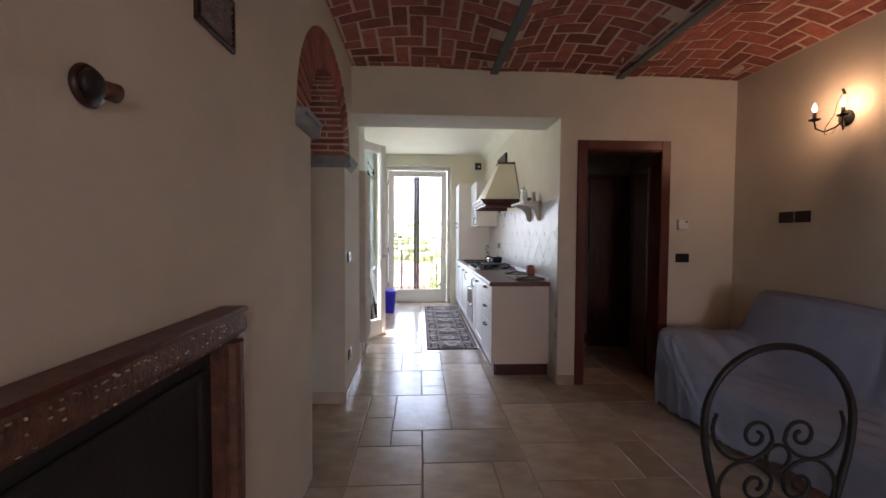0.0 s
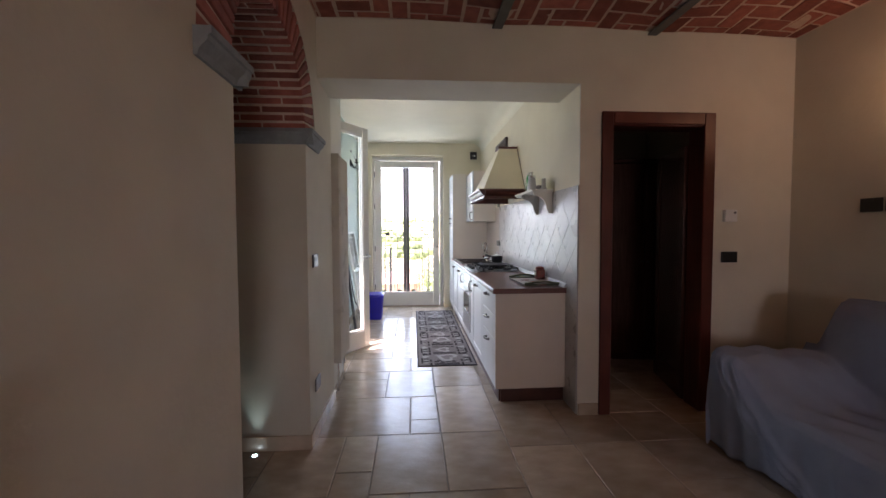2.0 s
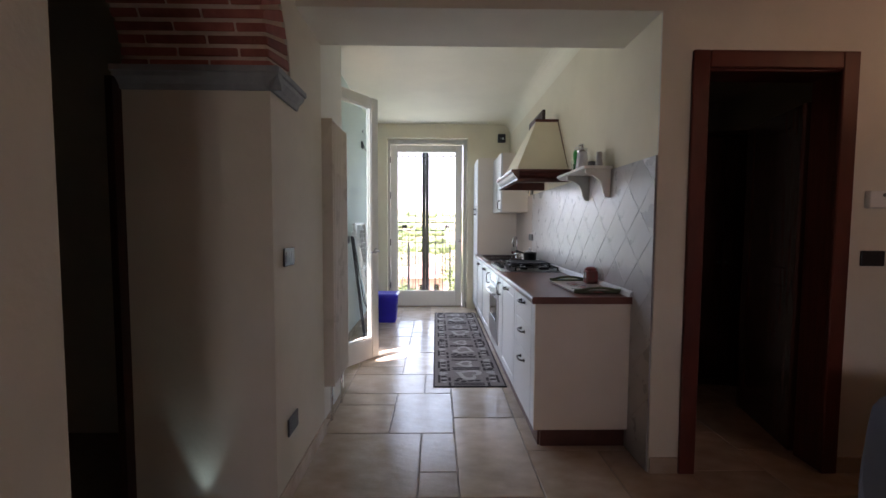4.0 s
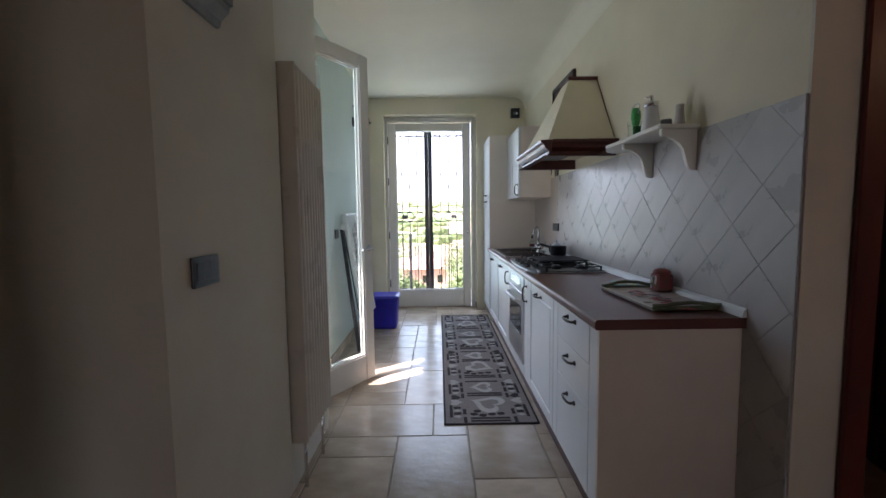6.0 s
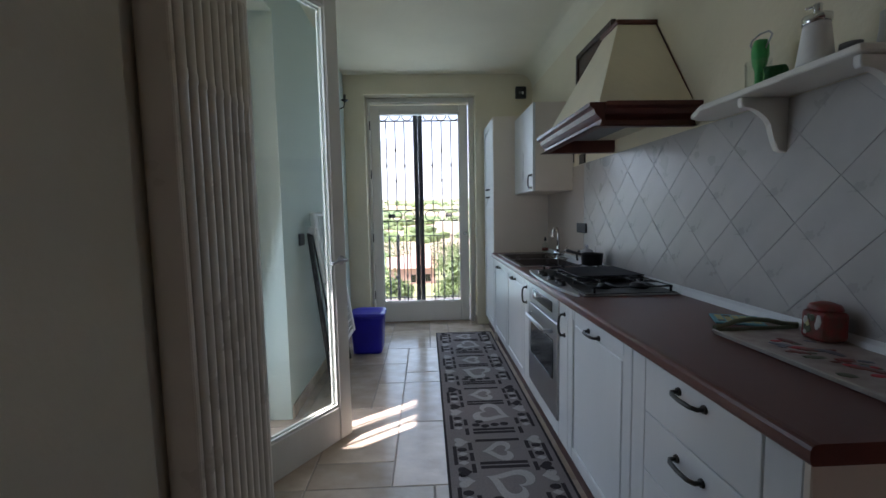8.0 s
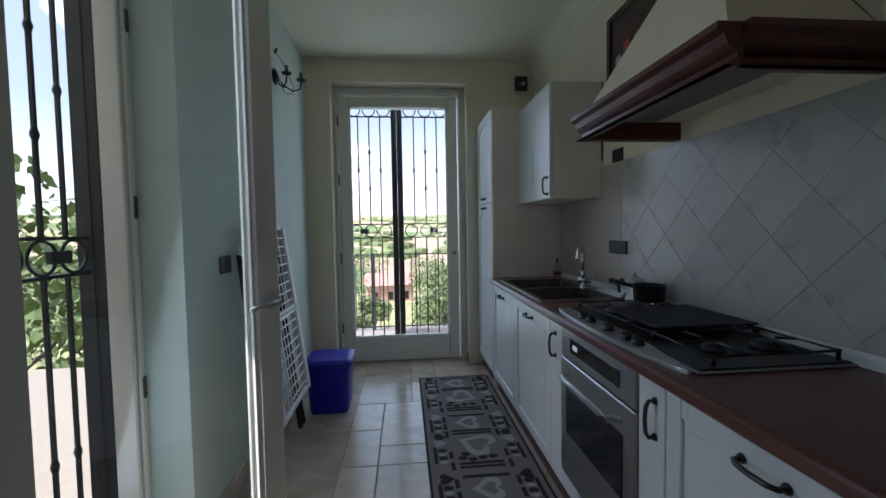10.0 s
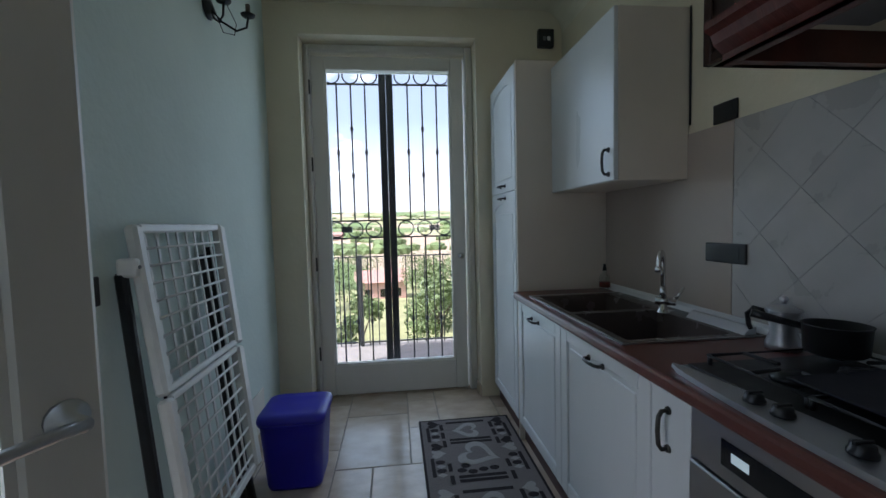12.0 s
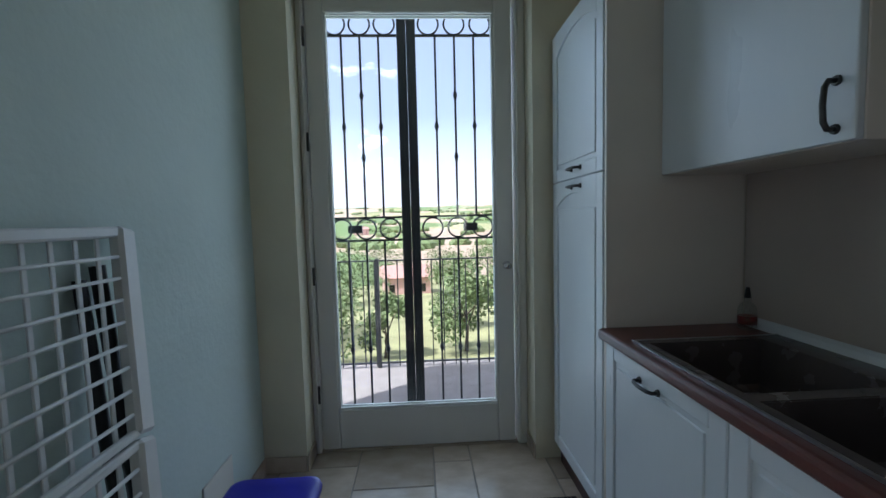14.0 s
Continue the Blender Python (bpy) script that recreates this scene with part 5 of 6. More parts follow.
# ---- radiator ----
rd = thing("radiator", (-0.14, 4.08, 0.25), "tall cream enamelled radiator with upright tubes", "radiator")
part("side_panel", box(bmn(), -0.180, -0.100, 3.790, 3.808, 0.255, 1.968, 0.006, 2), RADI, rd)
part("side_panel", box(bmn(), -0.180, -0.100, 4.192, 4.210, 0.255, 1.968, 0.006, 2), RADI, rd)
part("back_panel", box(bmn(), -0.178, -0.150, 3.809, 4.191, 0.30, 1.93), RADI, rd)
for z in (0.262, 1.915):
    part("header", box(bmn(), -0.172, -0.108, 3.809, 4.191, z, z + 0.045, 0.01, 2), RADI, rd)
for i in range(9):
    y = 3.831 + i * 0.0422
    b = bmn()
    lathe(b, [(0.004, 0), (0.0185, 0.012), (0.0190, 0.03), (0.0190, 1.36), (0.0208, 1.365), (0.0208, 1.385), (0.0190, 1.39), (0.0190, 1.675), (0.0185, 1.69), (0.004, 1.70)], (-0.112, y, 0.262), 12)
    part("tube", b, RADI, rd)
for y in (3.86, 4.14):
    part("wall_bracket", box(bmn(), -0.1895, -0.1785, y, y + 0.02, 1.5, 1.56), RADI, rd)
    part("foot_pipe", cyl(bmn(), (-0.14, y, 0.0), (-0.14, y, 0.262), 0.009, n=10), CHROME, rd)

# ---- drying rack leaning on the wall ----
rk = thing("drying_rack", (-0.3, 6.2, 0), "folded white clothes drying rack leaning on the wall", "drying rack")
pT, pB = (-0.405, 1.325), (-0.20, 0.31)


def rack(u, v, off=0.0):
    """u: 0 near to 1 far, v: 0 bottom to 1 top, off: out from the wall."""
    y0, y1 = 5.81 + 0.15 * v, 6.36 + 0.27 * v
    return Vector((pB[0] + (pT[0] - pB[0]) * v + off * 0.98, y0 + (y1 - y0) * u, pB[1] + (pT[1] - pB[1]) * v + off * 0.19))


def bar(b, p, q, w, t):
    p, q = Vector(p), Vector(q)
    d = q - p
    z = d.normalized()
    y = Vector((0.98, 0, 0.19))
    y = (y - z * y.dot(z)).normalized()
    x = y.cross(z)
    m = Matrix((x, y, z)).transposed().to_4x4()
    m.translation = (p + q) / 2
    vs = bmesh.ops.create_cube(b, size=1, matrix=m @ Matrix.Diagonal((w, t, d.length, 1)))["verts"]
    bmesh.ops.bevel(b, geom=list({e for v in vs for e in v.link_edges}), offset=min(w, t) * 0.25, segments=1, affect="EDGES", profile=0.5)
    return b


for u in (0.03, 0.97):
    part("side_rail", bar(bmn(), rack(u, 0.0), rack(u, 0.475), 0.045 if u < 0.5 else 0.062, 0.040), WHITEP, rk)
    part("side_rail", bar(bmn(), rack(u, 0.485), rack(u, 1.0), 0.045 if u < 0.5 else 0.062, 0.040), WHITEP, rk)
for v, w in ((0.012, 0.03), (0.468, 0.022), (0.495, 0.022), (0.99, 0.03)):
    part("cross_rail", bar(bmn(), rack(0.06, v, 0.002), rack(0.94, v, 0.002), w, 0.020), WHITEP, rk)
for i in range(8):
    part("rod", tube(bmn(), [rack(0.05, 0.055 + i * 0.052, 0.006), rack(0.95, 0.055 + i * 0.052, 0.006)], 0.005, 6), WHITEP, rk)
    part("rod", tube(bmn(), [rack(0.05, 0.54 + i * 0.055, 0.006), rack(0.95, 0.54 + i * 0.055, 0.006)], 0.005, 6), WHITEP, rk)
for i in range(8):
    u = 0.14 + i * 0.102
    part("slat", bar(bmn(), rack(u, 0.02, -0.012), rack(u, 0.47, -0.012), 0.013, 0.006), WHITEP, rk)
    part("slat", bar(bmn(), rack(u, 0.50, -0.012), rack(u, 0.98, -0.012), 0.013, 0.006), WHITEP, rk)
lug = part("hinge_lug", box(bmn(), -0.425, -0.365, 5.915, 5.945, 1.165, 1.225, 0.010, 2), WHITEP, rk)
part("rivet", cyl(bmn(), (-0.3645, 5.930, 1.197), (-0.361, 5.930, 1.197), 0.006, n=10), BLACKP, lug)
part("leg", bar(bmn(), (-0.418, 5.930, 1.18), (-0.262, 5.830, 0.010), 0.030, 0.034), BLACKP, rk, "black tubular leg")
part("leg", tube(bmn(), [(-0.418, 6.47, 1.20), (-0.36, 6.455, 0.62), (-0.27, 6.43, 0.016)], 0.015, 8), BLACKP, rk, "black tubular leg")
part("leg", tube(bmn(), [(-0.414, 6.525, 1.23), (-0.36, 6.52, 0.62), (-0.27, 6.505, 0.018)], 0.018, 8), BLACKP, rk, "black tubular leg")
part("support_rod", tube(bmn(), [(-0.418, 6.017, 1.16), (-0.30, 6.0, 0.4), (-0.22, 5.99, 0.26)], 0.008, 8), BLACKP, rk)

# ---- blue bin ----
bn = thing("waste_bin", (-0.14, 6.71, 0), "deep blue plastic waste bin with a lid", "bin")


def bin_ring(b, h, sx, sy, r=0.045, n=5):
    row = []
    for qx, qy, a0 in ((1, 1, 0), (-1, 1, 90), (-1, -1, 180), (1, -1, 270)):
        for k in range(n + 1):
            a = radians(a0 + 90 * k / n)
            row.append(b.verts.new((-0.128 + qx * (sx - r) + r * math.cos(a), 6.772 + qy * (sy - r) + r * math.sin(a), h)))
    return row


def loft(b, rows):
    for A, B in zip(rows, rows[1:]):
        for j in range(len(A)):
            b.faces.new((A[j], A[(j + 1) % len(A)], B[(j + 1) % len(A)], B[j])).smooth = True
    b.faces.new(rows[0][::-1])
    b.faces.new(rows[-1])


b = bmn()
loft(b, [bin_ring(b, h, sx, sy) for h, sx, sy in ((0.002, 0.130, 0.126), (0.02, 0.135, 0.130), (0.330, 0.155, 0.150), (0.335, 0.161, 0.156), (0.345, 0.161, 0.156))])
part("bucket", b, BLUEP, bn)
b = bmn()
loft(b, [bin_ring(b, h, sx, sy) for h, sx, sy in ((0.346, 0.165, 0.160), (0.362, 0.167, 0.162), (0.380, 0.162, 0.157), (0.388, 0.146, 0.141), (0.380, 0.11, 0.10), (0.376, 0.05, 0.05))])
part("lid", b, BLUEP, bn)
part("sticker", box(bmn(), 0.0145, 0.0205, 6.69, 6.735, 0.235, 0.285), LABEL_R, bn, "red and white sticker")
part("sticker", box(bmn(), 0.0115, 0.0180, 6.69, 6.735, 0.195, 0.234), LABEL_W, bn)
b = bmn()
box(b, -0.431, -0.4395, 6.98, 7.22, 0.07, 0.32, 0.002)
whole("access_panel", b, PLASTER_K, "pale square access panel low on the wall", "panel")

# ---- rug ----
RX0, RX1, RY0, RY1 = 0.531, 1.122, 4.425, 7.250
rg = thing("runner_rug", ((RX0 + RX1) / 2, (RY0 + RY1) / 2, 0), "taupe kitchen runner with hearts, dots and bars", "rug")
part("rug_base", box(bmn(), RX0, RX1, RY0, RY1, 0.0005, 0.0065, 0.002), RUG, rg)
b = bmn()
for a in ((RX0 - 0.003, RX0 + 0.010, RY0, RY1), (RX1 - 0.010, RX1 + 0.003, RY0, RY1), (RX0, RX1, RY0 - 0.003, RY0 + 0.010), (RX0, RX1, RY1 - 0.010, RY1 + 0.003)):
    box(b, *a, 0.0004, 0.0078)
part("border", b, RUG_D, rg, "dark stitched border")
bD, bL, bM = bmn(), bmn(), bmn()
CX = (RX0 + RX1) / 2


def blob(b, cx, cy, rx, ry, z0=0.0066, z1=0.0082, n=12, p=1.0):
    prism(b, [(cx + rx * math.copysign(abs(math.cos(t)) ** p, math.cos(t)), cy + ry * math.copysign(abs(math.sin(t)) ** p, math.sin(t))) for t in [2 * math.pi * i / n for i in range(n)]], "z", z0, z1)


def heart_turned(b, cx, cy, s, ang, z0, z1):
    ca, sa, pl = math.cos(ang), math.sin(ang), []
    for i in range(32):
        t = 2 * math.pi * i / 32
        u, v = s * math.sin(t) ** 3, s * (13 * math.cos(t) - 5 * math.cos(2 * t) - 2 * math.cos(3 * t) - math.cos(4 * t)) / 16
        pl.append((cx + u * ca - v * sa, cy + u * sa + v * ca))
    prism(b, pl, "z", z0, z1)


PER = (RY1 - RY0) / 4.0
for k in range(4):
    y0 = RY0 + k * PER
    # block with dots and a large heart
    for dy in (0.035, 0.070):
        box(bD, CX - 0.125, CX + 0.125, y0 + dy - 0.011, y0 + dy + 0.011, 0.0066, 0.0080)
    for dx, dy in ((-0.10, 0.125), (-0.045, 0.108), (0.015, 0.122), (0.075, 0.128), (-0.075, 0.165)):
        blob(bD, CX + dx, y0 + dy, 0.026, 0.019)
    heart_turned(bL, CX + 0.01, y0 + 0.270, 0.125, radians(62 if k % 2 else -118), 0.0066, 0.0082)
    heart_turned(bM, CX + 0.012, y0 + 0.272, 0.074, radians(62 if k % 2 else -118), 0.0083, 0.0087)
    # block with a smaller heart between double bars
    for dy in (0.405, 0.440, 0.655):
        box(bD, CX - 0.125, CX + 0.125, y0 + dy - 0.011, y0 + dy + 0.011, 0.0066, 0.0080)
    heart_turned(bL, CX - 0.005, y0 + 0.548, 0.092, radians(-90), 0.0066, 0.0082)
    heart_turned(bM, CX - 0.003, y0 + 0.548, 0.050, radians(-90), 0.0083, 0.0087)
    for sg in (-1, 1):
        for dy in (0.05, 0.16, 0.40, 0.50, 0.60):
            box(bD, CX + sg * 0.160 - 0.011, CX + sg * 0.160 + 0.011, y0 + dy - 0.036, y0 + dy + 0.036, 0.0066, 0.0080)
        for dy in (0.17, 0.52):
            box(bD, CX + sg * 0.248 - 0.010, CX + sg * 0.248 + 0.010, y0 + dy - 0.085, y0 + dy + 0.085, 0.0066, 0.0080)
        sh_ = 0.0 if sg < 0 else 0.02
        for i, dy in enumerate((0.095, 0.135, 0.175, 0.215, 0.45, 0.49, 0.53, 0.57)):
            blob(bD if i % 2 else bL, CX + sg * 0.207, y0 + dy + sh_, 0.027, 0.019, n=10 if i % 2 else 4)
        heart_turned(bL, CX + sg * 0.212, y0 + 0.300 + sh_, 0.046, radians(-90 * sg), 0.0066, 0.0081)
        heart_turned(bD, CX + sg * 0.212, y0 + 0.372 + sh_, 0.042, radians(-90 * sg), 0.0066, 0.0081)
        heart_turned(bD if k % 2 else bL, CX + sg * 0.212, y0 + 0.645, 0.044, radians(-90 * sg), 0.0066, 0.0081)
tagged(part("dark_motif", bD, RUG_D, rg, "dark brown bars and dots"), kind="stuff")
tagged(part("pale_motif", bL, RUG_L, rg, "pale hearts"), kind="stuff")
tagged(part("inner_motif", bM, RUG, rg), kind="stuff")

# ---- sofa under a sheet ----
sf = thing("sofa", (2.75, 1.85, 0), "sofa covered with a blue-grey sheet", "sofa")
part("base", box(bmn(), 2.38, 3.18, 0.85, 2.68, 0.05, 0.30, 0.02), WOOD_D, sf)
part("front_rail", box(bmn(), 2.345, 2.379, 0.85, 2.66, 0.07, 0.15, 0.006), CARVED, sf, "brown wooden rail under the sheet")
for x in (2.42, 3.12):
    for y in (0.92, 2.58):
        part("foot", cyl(bmn(), (x, y, 0.0), (x, y, 0.06), 0.022, 0.03, 12), WOOD_D, sf)


def smooth(a, b, v):
    t = min(1.0, max(0.0, (v - a) / (b - a)))
    return t * t * (3 - 2 * t)


def sofa_profile(y):
    arm = smooth(2.26, 2.58, y)
    seat = 0.43 + (0.625 - 0.43) * arm
    back = 0.93 - 0.30 * smooth(2.615, 2.69, y) + 0.015 * math.sin(y * 3.2)
    dip = 0.035 * math.exp(-((y - 1.72) / 0.03) ** 2)
    hem = 0.045 + 0.09 * smooth(2.3, 1.7, y) + 0.02 * math.sin(y * 9)
    fx = 2.30
    return [(fx + 0.025, hem), (fx + 0.012, hem + (seat - hem) * 0.35), (fx - 0.004, hem + (seat - hem) * 0.72), (fx, seat - 0.035), (fx + 0.03, seat - 0.004), (fx + 0.12, seat + 0.006),
            (2.62, seat - 0.012 * (1 - arm)), (2.82, seat - 0.02 * (1 - arm) - 0.025 * arm), (2.87 + 0.02 * arm, seat + 0.03 - 0.05 * arm), (2.92 + dip, seat + (back - seat) * 0.4 + 0.02), (2.95 + dip, seat + (back - seat) * 0.8), (2.985, back - 0.02), (3.04, back), (3.15, back - 0.005), (3.20, back - 0.05), (3.205, 0.30)]


b = bmn()
YS = [0.82 + 1.13 * i / 40 for i in range(40)] + [1.95 + 0.80 * i / 110 for i in range(111)]
rows = []
for y in YS:
    P0 = sofa_profile(y)
    # resample finely along the profile
    pts = []
    for (x0, z0), (x1, z1) in zip(P0, P0[1:]):
        for k in range(9):
            pts.append((x0 + (x1 - x0) * k / 9, z0 + (z1 - z0) * k / 9))
    pts.append(P0[-1])
    row = []
    for i, (x, z) in enumerate(pts):
        s = i / len(pts)
        low = smooth(0.24, 0.02, s)
        fold = low * (0.010 * math.sin(y * 24 + 3 * math.sin(y * 5)) + 0.006 * math.sin(y * 51 + 1.3))
        sweep = y - (2.62 - 0.62 * max(0.0, 1 - z / 0.62) ** 1.7)
        fold += smooth(0.36, 0.22, s) * 0.036 * (math.exp(-(sweep / 0.022) ** 2) + 0.8 * math.exp(-((sweep - 0.065) / 0.020) ** 2) + 0.7 * math.exp(-((sweep + 0.075) / 0.028) ** 2))
        w = noise.noise(Vector((x * 4, y * 4, z * 4))) * 0.012 + noise.noise(Vector((x * 9, y * 11, z * 9))) * 0.005
        crease = 0.010 * math.sin((y * 1.3 + x * 2.2) * 13) * smooth(0.2, 0.35, s) * smooth(0.7, 0.5, s)
        row.append(b.verts.new((x - fold - w, y, z + w + crease)))
    rows.append(row)
# far end: the sheet falls to the floor
edge = rows[-1]
for k in range(1, 15):
    t = k / 14
    row = []
    for i, (v) in enumerate(edge):
        hz = 0.05 + 0.03 * math.sin(i * 0.18)
        z = v.co.z + (min(hz, v.co.z) - v.co.z) * t
        fold = 0.018 * t * math.sin(v.co.x * 30 + 2 * math.sin(v.co.x * 7))
        row.append(b.verts.new((v.co.x, 2.752 + 0.03 * math.sin(math.pi * min(1, t * 2) / 2) - 0.0 * t + fold, z)))
    rows.append(row)
for A, B in zip(rows, rows[1:]):
    for j in range(len(A) - 1):
        b.faces.new((A[j], A[j + 1], B[j + 1], B[j])).smooth = True
so = part("sheet", b, SHEET, sf, "crumpled blue-grey cotton sheet")
sm = so.modifiers.new("thick", "SOLIDIFY")
sm.thickness, sm.offset = 0.004, -1

# ---- wrought iron chair ----
ch = thing("iron_chair", (1.53, 0.7, 0), "black wrought iron chair with a scrolled round back", "chair")
CXC, CYC = 1.520, 0.81
hoop = [(CXC + 0.233 * math.cos(math.pi * (1 - i / 24)), CYC, 0.794 + 0.226 * math.sin(math.pi * (1 - i / 24))) for i in range(25)]


def side(sx):
    return [(CXC + sx * w, CYC, z) for w, z in ((0.175, 0.45), (0.187, 0.55), (0.205, 0.62), (0.220, 0.68), (0.230, 0.74))]


part("back_hoop", tube(bmn(), side(-1) + hoop + side(1)[::-1], 0.0110, 10), IRON, ch)
part("small_ring", ring(bmn(), (CXC, CYC, 0.684), 0.037, 0.0058, "y", 24, 8), IRON, ch)


def scroll(sx, c0, r0, a0, a1, c1, b0, turns):
    """A wide arc that runs on into a closing spiral."""
    pts = [(c0[0] + r0 * math.cos(radians(a0 + (a1 - a0) * i / 14)), c0[1] + r0 * math.sin(radians(a0 + (a1 - a0) * i / 14))) for i in range(15)]
    for i in range(1, 27):
        a, q = radians(b0 + turns * i / 26), 0.050 * (1 - 0.76 * i / 26)
        pts.append((c1[0] + q * math.cos(a), c1[1] + q * math.sin(a)))
    return tube(bmn(), [(CXC - sx * u, CYC, v) for u, v in pts], 0.0058, 8)


for sx in (-1, 1):
    part("scroll", scroll(sx, (-0.108, 0.774), 0.098, 152, 336, (-0.070, 0.750), -18, 450), IRON, ch)
    part("scroll", scroll(sx, (-0.098, 0.588), 0.086, 214, 18, (-0.068, 0.598), 20, -450), IRON, ch)
part("lower_rail", tube(bmn(), [(CXC - 0.168, CYC, 0.54), (CXC, CYC, 0.55), (CXC + 0.168, CYC, 0.54)], 0.008, 8), IRON, ch)
b = bmn()
lathe(b, [(0.01, 0.43), (0.20, 0.43), (0.207, 0.44), (0.207, 0.452), (0.19, 0.465), (0.01, 0.468)], (CXC, CYC - 0.20, 0), 28)
part("seat", b, WOOD_D, ch, "round dark seat")
for sx in (-1, 1):
    part("leg", tube(bmn(), [(CXC + sx * 0.165, CYC, 0.45), (CXC + sx * 0.175, CYC + 0.02, 0.22), (CXC + sx * 0.19, CYC + 0.05, 0.0)], 0.010, 8), IRON, ch)
    part("leg", tube(bmn(), [(CXC + sx * 0.13, CYC - 0.34, 0.435), (CXC + sx * 0.15, CYC - 0.36, 0.22), (CXC + sx * 0.17, CYC - 0.38, 0.0)], 0.010, 8), IRON, ch)

# ---- fireplace ----
fp = thing("fireplace", (LW, 0.4, 0), "dark fireplace with a carved and gilded wooden surround", "fireplace")
fx = -0.070
FY0, FY1, FZ = -0.46, 0.908, 1.130
W_ = 0.084


def carved(b):
    for v in b.verts:
        v.co += noise.noise_vector(v.co * 60) * 0.0022
    return b


part("lintel", box(bmn(), LW + 0.0005, fx + 0.004, FY0 - 0.004, FY1 + 0.004, FZ - 0.014, FZ, 0.003), WOOD, fp, "flat brown wooden top")
for (y0, y1, z0, z1) in ((FY0, FY1, FZ - W_ - 0.012, FZ - 0.0145), (FY1 - W_, FY1, 0, FZ - W_ - 0.013), (FY0, FY0 + W_, 0, FZ - W_ - 0.013)):
    b = bmn()
    horizontal = (y1 - y0) > (z1 - z0)
    if horizontal:
        pl = [(LW + 0.001, z0), (fx - 0.03, z0), (fx - 0.022, z0 + 0.012), (fx - 0.006, z0 + 0.02), (fx, z0 + 0.035), (fx - 0.001, z1 - 0.014), (fx - 0.004, z1 - 0.004), (fx - 0.005, z1), (LW + 0.001, z1)]
        prism(b, pl, "y", y0, y1)
    else:
        inner, outer = (y0, y1) if y0 > 0.3 else (y1, y0)
        s = 1 if outer > inner else -1
        pl = [(LW + 0.001, inner), (fx - 0.03, inner), (fx - 0.022, inner + s * 0.012), (fx - 0.006, inner + s * 0.02), (fx, inner + s * 0.035), (fx - 0.002, outer - s * 0.02), (fx - 0.008, outer - s * 0.006), (fx - 0.012, outer), (LW + 0.001, outer)]
        prism(b, pl, "z", z0, z1)
    part("moulding", b, CARVED, fp, "carved brown moulding")
rr = random.Random(12)
for k in range(110):
    y = FY0 + 0.03 + (FY1 - FY0 - 0.06) * (k + rr.uniform(-0.4, 0.4)) / 110
    for z, xo in ((FZ - 0.026, 0.0005), (rr.uniform(FZ - 0.056, FZ - 0.035), 0.0005), (FZ - 0.084, -0.021)):
        if rr.random() < 0.45:
            b = bmn()
            bmesh.ops.create_icosphere(b, subdivisions=1, radius=1, matrix=Matrix.Translation((fx + xo, y, z + rr.uniform(-0.003, 0.003))) @ Matrix.Diagonal((0.003, rr.uniform(0.002, 0.007), rr.uniform(0.0012, 0.003), 1)))
            part("gilt_bead", b, GILT, fp)
for k in range(70):
    b = bmn()
    z = 0.1 + 0.95 * (k + rr.uniform(-0.4, 0.4)) / 70
    bmesh.ops.create_icosphere(b, subdivisions=1, radius=1, matrix=Matrix.Translation((fx - 0.004, FY1 - 0.016 - rr.uniform(0, 0.012), z)) @ Matrix.Diagonal((0.003, rr.uniform(0.0015, 0.003), rr.uniform(0.002, 0.006), 1)))
    part("gilt_bead", b, GILT, fp)
# thin black sheet on the wall fills the fireplace opening
part("firebox", box(bmn(), LW + 0.001, LW + 0.008, FY0 + W_, FY1 - W_, 0, FZ - W_ - 0.014), MATT_BLACK, fp, "flat black panel inside the surround")
b = bmn()
for (y0, y1, z0, z1) in ((FY0 + W_ + 0.05, FY1 - W_ - 0.05, FZ - 0.17, FZ - 0.145), (FY1 - W_ - 0.075, FY1 - W_ - 0.05, 0.05, FZ - 0.171)):
    box(b, LW + 0.0085, LW + 0.02, y0, y1, z0, z1, 0.003)
part("inner_frame", b, MATT_BLACK, fp)

# ---- floor uplight by the arch ----
ul = thing("floor_uplight", (-0.46, 2.870, 0), "small steel floor uplight at the foot of the pier", "floor light")
b = bmn()
lathe(b, [(0.028, 0.0002), (0.030, 0.002), (0.022, 0.004), (0.016, 0.004)], (-0.46, 2.870, 0), 20)
part("bezel", b, STEEL, ul)
part("lens", cyl(bmn(), (-0.46, 2.870, 0.0041), (-0.46, 2.870, 0.0055), 0.014, n=14), LED, ul, "glowing cool lens")
sp = new("uplight_beam", bpy.data.lights.new("uplight_beam", "SPOT"))
sp.data.energy, sp.data.color, sp.data.spot_size, sp.data.spot_blend, sp.data.shadow_soft_size = 0.35, (0.62, 0.95, 0.92), radians(50), 0.9, 0.01
sp.matrix_world = look((-0.46, 2.870, 0.012), (-0.46, 2.925, 1.0))
# ---- outside ----
whole("terrace", box(bmn(), -2.6, KL - 0.362, 3.95, 6.4, -0.2, -0.03, 0.01), PAVE, "", "", kind="structure")
whole("balcony", box(bmn(), -0.9, 2.4, 8.04, 9.35, -0.18, -0.03, 0.01), PAVE, "", "", kind="structure")
rl = thing("balcony_railing", (0.5, 9.2, 0), "dark iron balcony railing with thin bars", "railing")
RLY = 9.22
for z in (0.015, 0.97):
    part("rail", box(bmn(), -0.9, 2.4, RLY - 0.012, RLY + 0.012, z - 0.006, z + 0.006), GATE, rl)
x = -0.85
while x < 2.4:
    part("baluster", box(bmn(), x - 0.005, x + 0.005, RLY - 0.005, RLY + 0.005, -0.02, 0.965), GATE, rl)
    x += 0.105
